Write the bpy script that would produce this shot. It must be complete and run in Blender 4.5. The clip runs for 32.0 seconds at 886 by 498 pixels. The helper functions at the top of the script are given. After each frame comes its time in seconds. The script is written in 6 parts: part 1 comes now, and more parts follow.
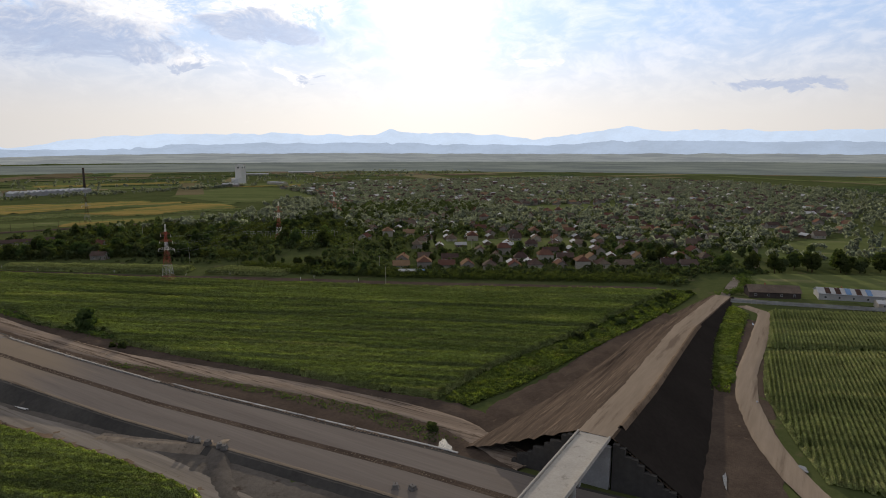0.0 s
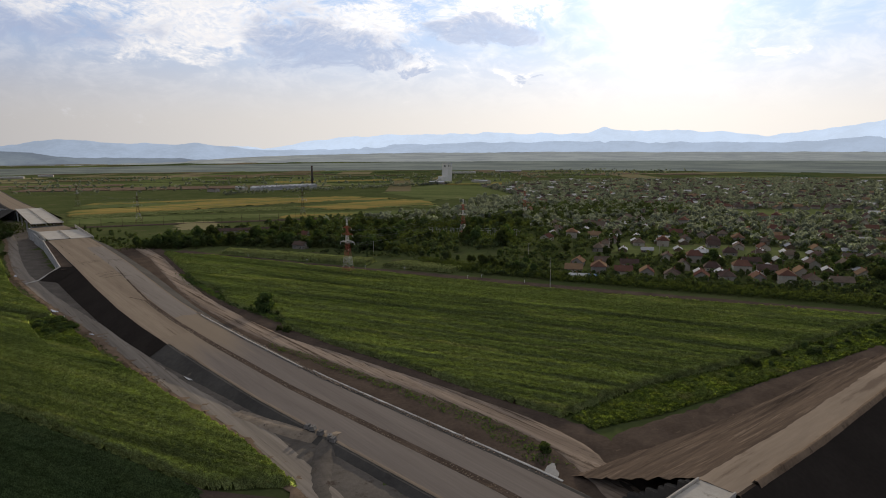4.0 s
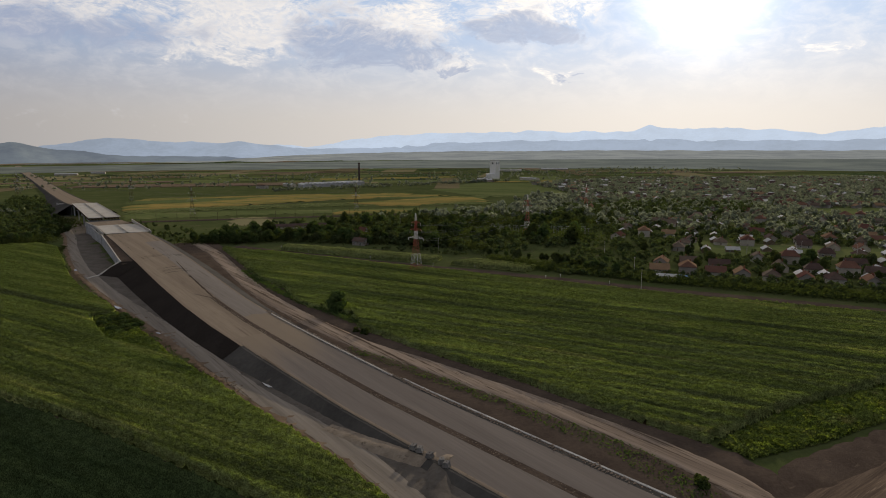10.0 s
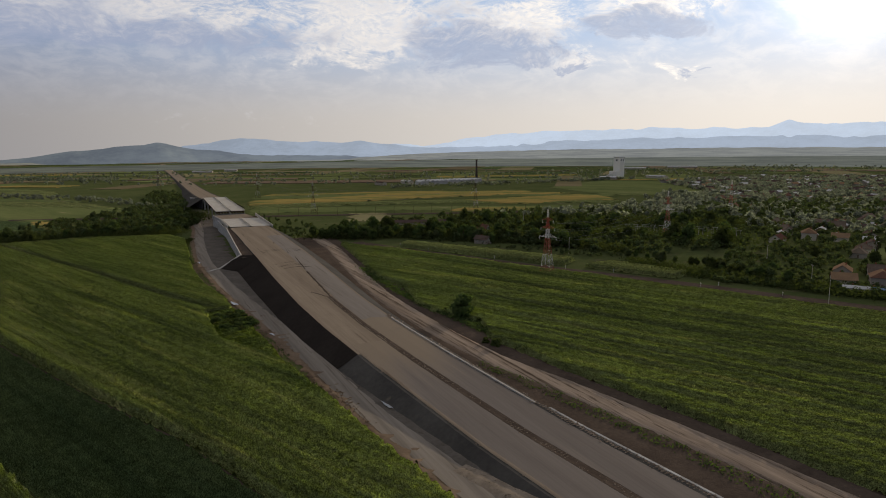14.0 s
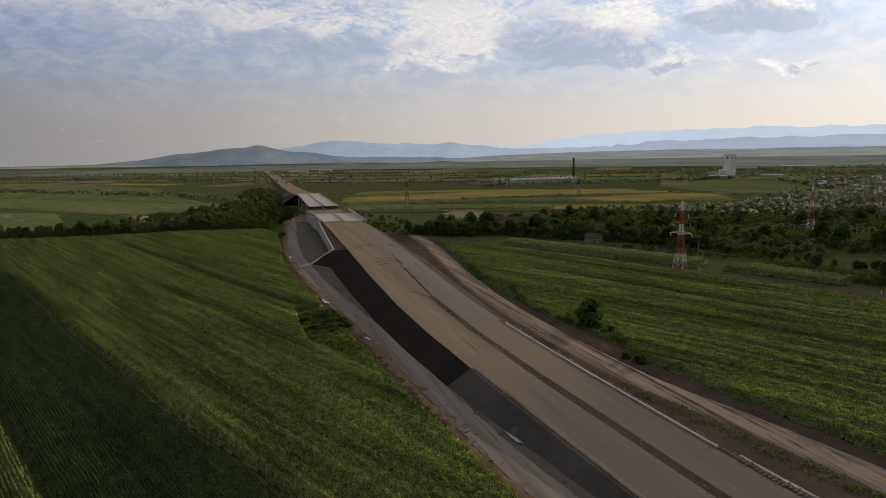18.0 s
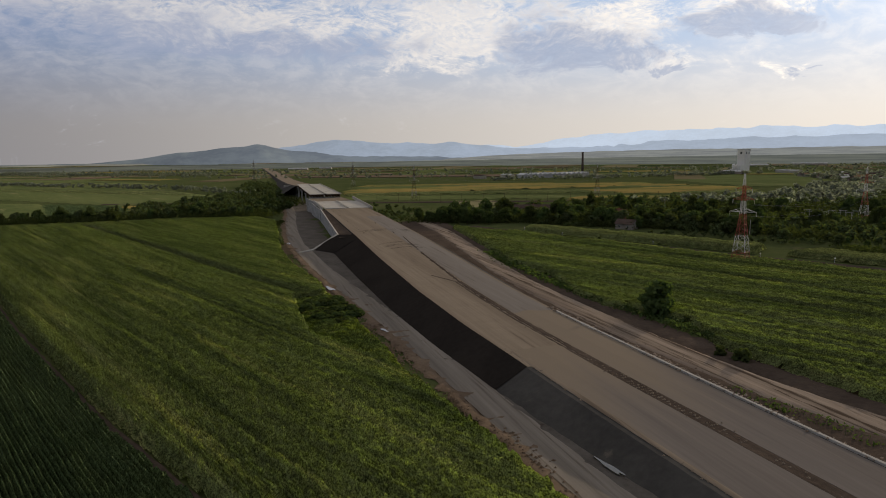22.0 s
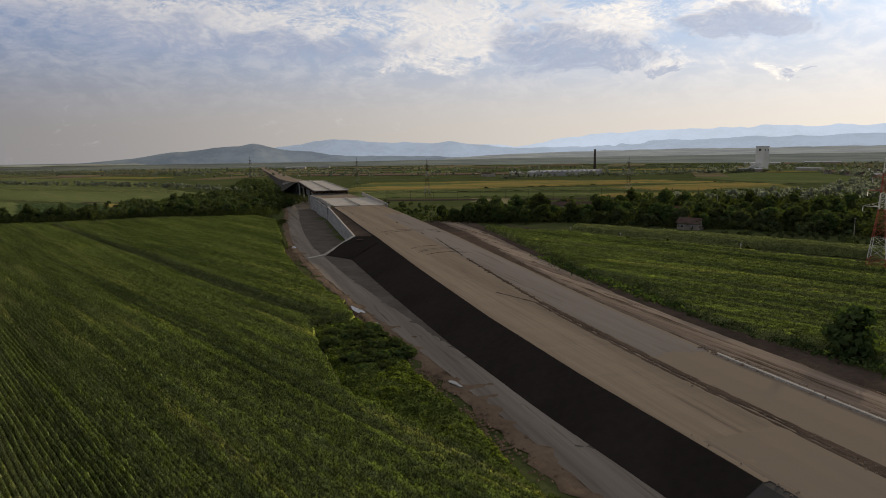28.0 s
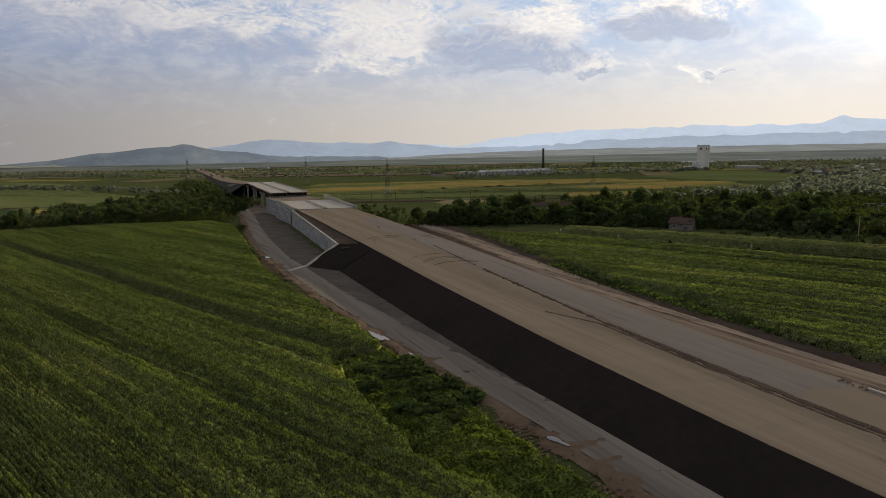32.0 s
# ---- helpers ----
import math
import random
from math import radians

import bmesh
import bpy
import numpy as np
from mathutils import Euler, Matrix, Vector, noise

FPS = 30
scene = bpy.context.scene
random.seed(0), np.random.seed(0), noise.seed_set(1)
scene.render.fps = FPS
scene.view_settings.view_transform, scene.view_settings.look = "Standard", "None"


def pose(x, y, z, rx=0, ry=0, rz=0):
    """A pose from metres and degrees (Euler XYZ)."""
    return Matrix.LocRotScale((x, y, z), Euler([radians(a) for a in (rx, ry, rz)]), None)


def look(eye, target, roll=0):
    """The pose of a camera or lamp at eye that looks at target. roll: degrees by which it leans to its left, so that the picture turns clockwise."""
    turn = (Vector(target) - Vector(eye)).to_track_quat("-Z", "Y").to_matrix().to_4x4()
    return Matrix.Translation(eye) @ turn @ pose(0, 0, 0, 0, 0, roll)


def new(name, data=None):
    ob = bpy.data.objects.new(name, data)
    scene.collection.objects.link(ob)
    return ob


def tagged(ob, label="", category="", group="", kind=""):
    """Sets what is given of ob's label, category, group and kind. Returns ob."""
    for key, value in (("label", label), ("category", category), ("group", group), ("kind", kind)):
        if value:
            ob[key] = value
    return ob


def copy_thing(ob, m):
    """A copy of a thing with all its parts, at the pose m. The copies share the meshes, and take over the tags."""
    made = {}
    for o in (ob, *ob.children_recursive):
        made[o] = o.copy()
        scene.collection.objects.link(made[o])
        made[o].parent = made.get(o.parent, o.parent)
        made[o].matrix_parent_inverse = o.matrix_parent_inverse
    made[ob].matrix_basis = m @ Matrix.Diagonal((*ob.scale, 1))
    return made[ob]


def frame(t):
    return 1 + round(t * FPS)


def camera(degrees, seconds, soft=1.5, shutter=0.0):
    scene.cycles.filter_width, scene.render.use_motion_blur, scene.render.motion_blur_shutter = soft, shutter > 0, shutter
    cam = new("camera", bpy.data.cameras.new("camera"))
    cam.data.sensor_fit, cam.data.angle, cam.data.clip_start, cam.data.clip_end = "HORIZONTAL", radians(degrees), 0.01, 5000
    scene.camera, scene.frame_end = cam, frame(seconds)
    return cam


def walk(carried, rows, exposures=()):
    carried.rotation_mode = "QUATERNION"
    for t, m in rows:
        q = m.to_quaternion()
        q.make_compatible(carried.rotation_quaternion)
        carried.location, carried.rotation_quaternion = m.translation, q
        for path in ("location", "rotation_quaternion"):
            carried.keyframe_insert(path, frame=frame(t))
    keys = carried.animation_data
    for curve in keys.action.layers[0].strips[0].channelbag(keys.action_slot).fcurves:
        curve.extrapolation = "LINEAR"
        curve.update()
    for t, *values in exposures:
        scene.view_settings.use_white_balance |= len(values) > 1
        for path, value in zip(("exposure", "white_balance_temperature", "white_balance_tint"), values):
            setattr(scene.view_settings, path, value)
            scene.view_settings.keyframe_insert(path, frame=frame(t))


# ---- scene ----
cam = camera(69.1, 32.0, soft=1.0)
PATH = [
    (0, (-198.704, 94.022, 81.629), (-197.228, 95.336, 81.324), 0.1),
    (1, (-190.461, 88.538, 81.468), (-189.103, 89.973, 81.162), 0.0),
    (2, (-183.362, 84.858, 81.66), (-182.132, 86.405, 81.353), -0.0),
    (3, (-177.596, 83.877, 81.731), (-176.502, 85.523, 81.423), -0.2),
    (4, (-171.759, 86.33, 81.213), (-170.784, 88.048, 80.905), -0.2),
    (4.5, (-169.179, 88.06, 81.153), (-168.237, 89.797, 80.846), -0.2),
    (6.5, (-165.492, 98.219, 81.086), (-164.625, 99.994, 80.775), -0.2),
    (7, (-166.644, 100.835, 80.926), (-165.782, 102.613, 80.615), -0.3),
    (8, (-170.871, 106.381, 79.844), (-170.009, 108.159, 79.533), -0.2),
    (9, (-175.646, 112.416, 77.891), (-174.777, 114.19, 77.581), -0.2),
    (10, (-179.142, 119.596, 75.849), (-178.269, 121.369, 75.539), -0.2),
    (11, (-179.911, 128.169, 73.736), (-179.039, 129.942, 73.426), -0.2),
    (12, (-178.703, 136.618, 71.038), (-177.831, 138.39, 70.727), -0.2),
    (13, (-176.183, 146.278, 70.317), (-175.311, 148.051, 70.006), -0.3),
    (14, (-174.195, 156.748, 70.126), (-173.646, 158.646, 69.816), -0.5),
    (15, (-172.018, 167.037, 69.3), (-171.71, 168.99, 68.994), -0.8),
    (15.5, (-171.681, 172.051, 68.782), (-171.396, 174.007, 68.479), -0.8),
    (17.5, (-174.143, 192.018, 62.364), (-173.858, 193.975, 62.064), -0.8),
    (18, (-175.642, 196.929, 60.892), (-175.357, 198.885, 60.593), -0.8),
    (19, (-178.08, 207.136, 57.306), (-177.794, 209.093, 57.008), -0.7),
    (20, (-179.582, 217.109, 53.58), (-179.296, 219.066, 53.282), -0.7),
    (21, (-179.512, 227.833, 50.303), (-179.226, 229.79, 50.007), -0.7),
    (22, (-179.252, 238.602, 46.186), (-178.966, 240.56, 45.892), -0.7),
    (23, (-179.323, 248.965, 42.038), (-179.039, 250.923, 41.744), -0.7),
    (24, (-179.581, 259.472, 40.305), (-179.297, 261.429, 40.011), -0.7),
    (25, (-180.439, 271.523, 39.986), (-180.156, 273.481, 39.693), -0.7),
    (25.5, (-181.22, 276.713, 39.772), (-180.936, 278.671, 39.48), -0.8),
    (27.5, (-185.479, 293.741, 39.032), (-185.189, 295.698, 38.74), -0.7),
    (28, (-188.808, 299.143, 39.413), (-188.51, 301.099, 39.121), -0.7),
    (29, (-194.056, 306.011, 39.21), (-193.74, 307.964, 38.918), -0.8),
    (30, (-198.687, 312.151, 38.875), (-198.288, 314.089, 38.582), -0.8),
    (31, (-202.216, 319.8, 38.767), (-201.755, 321.724, 38.473), -0.8),
    (32, (-205.575, 328.545, 38.657), (-205.088, 330.463, 38.363), -0.9),
]
walk(cam, [(t, look(eye, target, roll)) for t, eye, target, roll in PATH],
     [(0, 0.64, 6450, 10), (4.5, 0.60, 6450, 10), (6.5, 0.48, 6550, 10), (13, 0.40, 6700, 10), (32, 0.40, 6800, 10)])

# ---- sky and sun ----
SUN_AZ, SUN_EL = radians(47.6), radians(12.5)
SUN_DIR = Vector((math.sin(SUN_AZ) * math.cos(SUN_EL), math.cos(SUN_AZ) * math.cos(SUN_EL), math.sin(SUN_EL)))
sun = new("sun", bpy.data.lights.new("sun", "SUN"))
sun.data.energy, sun.data.angle, sun.data.color = 5.0, radians(0.6), (1.0, 0.86, 0.68)
sun.matrix_world = look(SUN_DIR * 500, (0, 0, 0))


class Nodes:
    """Short hand for building node trees."""

    def __init__(self, tree):
        self.tree = tree
        tree.nodes.clear()

    def add(self, kind, inputs=None, **settings):
        n = self.tree.nodes.new(kind)
        for key, value in settings.items():
            setattr(n, key, value)
        for key, value in (inputs or {}).items():
            if isinstance(value, bpy.types.NodeSocket):
                self.tree.links.new(value, n.inputs[key])
            else:
                n.inputs[key].default_value = value
        return n

    def math(self, op, a, b=0.0, clamp=False):
        return self.add("ShaderNodeMath", {0: a, 1: b}, operation=op, use_clamp=clamp).outputs[0]

    def mix(self, f, a, b, blend="MIX"):
        n = self.add("ShaderNodeMix", {0: f, 6: a, 7: b}, data_type="RGBA", blend_type=blend)
        return n.outputs[2]

    def ramp(self, f, lo, hi, a=0.0, b=1.0):
        return self.add("ShaderNodeMapRange", {0: f, 1: lo, 2: hi, 3: a, 4: b}, interpolation_type="SMOOTHSTEP").outputs[0]

    def noise(self, vec, scale, detail=5.0, rough=0.55, out="Fac"):
        return self.add("ShaderNodeTexNoise", {"Vector": vec, "Scale": scale, "Detail": detail, "Roughness": rough}).outputs[out]


def rgb(r, g, b):
    return (r, g, b, 1.0)


def build_world():
    w = bpy.data.worlds.new("sky")
    w.use_nodes = True
    scene.world = w
    k = Nodes(w.node_tree)
    co = k.add("ShaderNodeTexCoord").outputs["Generated"]
    sky = k.add("ShaderNodeTexSky", sky_type="NISHITA", sun_disc=False, sun_elevation=SUN_EL, sun_rotation=SUN_AZ,
                air_density=1.0, dust_density=2.2, ozone_density=1.5, altitude=300)
    sep = k.add("ShaderNodeSeparateXYZ", {0: co})
    z = k.math("MAXIMUM", sep.outputs[2], 0.0)
    z = k.math("MINIMUM", z, 1.0)
    az = k.math("MULTIPLY", k.math("ARCTAN2", sep.outputs[0], sep.outputs[1]), 57.2958)
    el = k.math("MULTIPLY", k.math("ARCSINE", z), 57.2958)
    d = k.add("ShaderNodeVectorMath", {0: co, 1: tuple(SUN_DIR)}, operation="DOT_PRODUCT").outputs["Value"]
    d = k.math("MAXIMUM", d, 0.0)
    near, core, wide = k.math("POWER", d, 26.0), k.math("POWER", d, 420.0), k.math("POWER", d, 1.9)
    # cloud banks lie in long flat groups; each is a soft lobe in bearing and height, broken up by noise
    flat = k.add("ShaderNodeCombineXYZ", {0: az, 1: k.math("MULTIPLY", el, 2.0), 2: 0.0}).outputs[0]
    bend = k.noise(flat, 0.12, 3.0, 0.5, "Color")
    flat = k.add("ShaderNodeVectorMath", {0: flat, 1: k.add("ShaderNodeVectorMath", {0: bend, "Scale": 7.0}, operation="SCALE").outputs[0]}, operation="ADD").outputs[0]
    big, mid, fine = k.noise(flat, 0.11, 4.0, 0.55), k.noise(flat, 0.42, 5.0, 0.62), k.noise(flat, 1.5, 4.0, 0.65)

    # ragged edges for the banks
    fray = k.add("ShaderNodeSeparateColor", {0: k.noise(flat, 0.28, 5.0, 0.62, "Color")})
    az_w = k.math("ADD", az, k.math("MULTIPLY", k.math("SUBTRACT", fray.outputs[0], 0.5), 11.0))
    el_w = k.math("ADD", el, k.math("MULTIPLY", k.math("SUBTRACT", fray.outputs[1], 0.5), 4.5))

    def lobes(banks):
        total = None
        for a, e, wa, we, amount in banks:
            u, v = k.math("DIVIDE", k.math("SUBTRACT", az_w, a), wa), k.math("DIVIDE", k.math("SUBTRACT", el_w, e), we)
            r = k.math("ADD", k.math("MULTIPLY", u, u), k.math("MULTIPLY", v, v))
            g = k.math("MULTIPLY", k.math("EXPONENT", k.math("MULTIPLY", r, -1.0)), amount)
            total = g if total is None else k.math("ADD", total, g)
        return total

    # white billows, and the grey-blue undersides of the thick banks
    billow = lobes([(-9, 10.6, 12, 1.9, 0.34), (9.5, 10.5, 5.5, 2.6, 0.40), (22.5, 10.2, 5.5, 1.9, 0.42), (34.5, 11.4, 4.5, 1.3, 0.40), (11.5, 9.0, 2.5, 1.0, 0.25),
                    (35.6, 6.2, 1.7, 0.8, 0.30), (5.0, 7.6, 5, 1.0, 0.18), (27.5, 7.4, 4, 0.8, 0.18), (56, 7.6, 1.8, 0.5, 0.24), (-30, 12, 12, 2.5, 0.3), (0, 17, 40, 4.0, 0.30), (45, 20, 40, 5.0, 0.22)])
    under = lobes([(-7, 8.9, 13, 1.2, 0.36), (-16, 10.4, 5, 0.8, 0.20), (18.5, 8.8, 5.5, 1.9, 0.48), (24, 7.7, 2.5, 0.7, 0.26), (33.2, 9.9, 4.4, 1.3, 0.50), (27.4, 6.7, 1.1, 0.45, 0.42), (37, 6.0, 0.8, 0.3, 0.3),
                   (75.5, 4.9, 4.0, 0.42, 0.40), (-35, 10, 14, 1.5, 0.3), (0, 15, 40, 3.0, 0.22)])
    rough = k.math("ADD", k.math("MULTIPLY", big, 0.25), k.math("ADD", k.math("MULTIPLY", mid, 0.43), k.math("MULTIPLY", fine, 0.32)))
    white = k.ramp(k.math("ADD", billow, rough), 0.58, 0.84)
    grey = k.math("MULTIPLY", k.ramp(k.math("ADD", under, k.math("ADD", k.math("MULTIPLY", rough, 0.8), 0.1)), 0.58, 0.78), k.ramp(fine, 0.3, 0.7, 1.0, 0.75))
    lit = k.mix(wide, rgb(4.5, 4.6, 5.1), rgb(9.9, 9.3, 8.6))
    shade = k.mix(wide, rgb(2.8, 3.2, 4.4), rgb(3.5, 4.1, 5.5))
    haze = k.mix(wide, rgb(2.0, 1.98, 2.15), rgb(7.2, 6.8, 6.35))
    blue = k.mix(wide, rgb(1.6, 2.2, 3.6), rgb(4.3, 5.6, 7.7))
    clear = k.mix(k.ramp(z, 0.03, 0.19), haze, blue)
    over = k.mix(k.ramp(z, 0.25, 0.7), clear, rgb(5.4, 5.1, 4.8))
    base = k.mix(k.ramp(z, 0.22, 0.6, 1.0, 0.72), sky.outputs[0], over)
    # thin streaks of high haze
    base = k.mix(k.math("MULTIPLY", k.ramp(mid, 0.35, 0.7), k.ramp(z, 0.03, 0.14, 0.0, 0.3)), base, lit)
    col = k.mix(k.math("MULTIPLY", white, k.ramp(fine, 0.3, 0.7, 0.5, 0.95)), base, lit)
    col = k.mix(k.math("MULTIPLY", grey, 0.82), col, shade)
    glow = k.add("ShaderNodeVectorMath", {0: (1.6, 1.4, 1.15), "Scale": near}, operation="SCALE").outputs[0]
    hot = k.add("ShaderNodeVectorMath", {0: (8, 7.6, 7.0), "Scale": core}, operation="SCALE").outputs[0]
    col = k.mix(1.0, k.mix(1.0, col, glow, "ADD"), hot, "ADD")
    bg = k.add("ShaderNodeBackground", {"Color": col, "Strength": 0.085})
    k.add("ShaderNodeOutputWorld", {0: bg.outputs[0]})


build_world()


# ---- materials ----
def surface(name, c1, c2, big=0.05, small=1.5, rough=0.85, bump=0.3, bump_scale=None, metal=0.0, c3=None, c3_at=0.62,
            stretch=(1, 1, 1), turn=0.0, vary=0.0, leaf=0.0, spec=0.06, through_tint=(1.35, 1.45, 0.6), dist=0.05, island=False, dust=None, grain=0.0):
    """A two-scale procedural surface in metres: c1 to c2 by noise, c3 in patches; leaf: part of light let through."""
    m = bpy.data.materials.new(name)
    m.use_nodes = True
    k = Nodes(m.node_tree)
    co = k.add("ShaderNodeTexCoord").outputs["Object"]
    co = k.add("ShaderNodeMapping", {"Vector": co, "Rotation": (0, 0, turn), "Scale": tuple(1 / v for v in stretch)}, vector_type="TEXTURE").outputs[0]
    nb, ns = k.noise(co, big, 4.0, 0.6), k.noise(co, small, 6.0, 0.65)
    f = k.math("ADD", k.math("MULTIPLY", k.ramp(nb, 0.3, 0.7), 0.55), k.math("MULTIPLY", k.ramp(ns, 0.25, 0.75), 0.45))
    col = k.mix(f, rgb(*c1), rgb(*c2))
    if c3:
        np_ = k.noise(co, big * 2.3 + small * 0.03, 7.0, 0.68)
        col = k.mix(k.ramp(np_, c3_at - 0.06, c3_at + 0.08), col, rgb(*c3))
    if grain:
        # single leaves and clumps, the same in every direction
        raw = k.add("ShaderNodeTexCoord").outputs["Object"]
        g = k.ramp(k.noise(raw, grain, 3.0, 0.7), 0.36, 0.64, 0.42, 1.62)
        g = k.math("MULTIPLY", g, k.ramp(k.noise(raw, grain * 0.16, 3.0, 0.6), 0.35, 0.65, 0.8, 1.2))
        # strips of drill rows that stand better or worse
        g = k.math("MULTIPLY", g, k.ramp(k.noise(co, 0.42, 3.0, 0.55), 0.4, 0.6, 0.89, 1.12))
        col = k.add("ShaderNodeVectorMath", {0: col, "Scale": g}, operation="SCALE").outputs[0]
    if dust:
        # dust carried on by lorries: thicker from one y to another
        at = k.add("ShaderNodeSeparateXYZ", {0: k.add("ShaderNodeTexCoord").outputs["Object"]}).outputs[1]
        at = k.math("ADD", at, k.math("MULTIPLY", k.math("SUBTRACT", nb, 0.5), 90.0))
        col = k.mix(k.ramp(at, dust[0], dust[1]), col, rgb(*dust[2]))
    if vary:
        r = k.add("ShaderNodeNewGeometry").outputs["Random Per Island"] if island else k.add("ShaderNodeObjectInfo").outputs["Random"]
        hsv = k.add("ShaderNodeHueSaturation", {"Hue": k.ramp(r, 0, 1, 0.5 - 0.03 * vary, 0.5 + 0.03 * vary),
                                                 "Value": k.ramp(r, 0, 1, 1 - 0.45 * vary, 1 + 0.45 * vary), "Color": col})
        col = hsv.outputs[0]
    bn = k.noise(co, bump_scale or small * 2, 8.0, 0.7)
    nrm = k.add("ShaderNodeBump", {"Height": bn, "Strength": bump, "Distance": dist}).outputs[0]
    p = k.add("ShaderNodeBsdfPrincipled", {"Base Color": col, "Metallic": metal, "Normal": nrm,
              "Roughness": k.ramp(ns, 0.2, 0.8, max(rough - 0.12, 0.03), min(rough + 0.1, 1.0)), "Specular IOR Level": spec})
    out = p.outputs[0]
    if spec < 0.1 and not metal:
        out = k.add("ShaderNodeBsdfDiffuse", {"Color": col, "Roughness": 0.6, "Normal": nrm}).outputs[0]
    if leaf:
        t = k.add("ShaderNodeBsdfTranslucent", {"Color": k.mix(1.0, col, rgb(*through_tint), "MULTIPLY"), "Normal": nrm})
        out = k.add("ShaderNodeMixShader", {0: leaf, 1: out, 2: t.outputs[0]}).outputs[0]
    k.add("ShaderNodeOutputMaterial", {0: out})
    return m


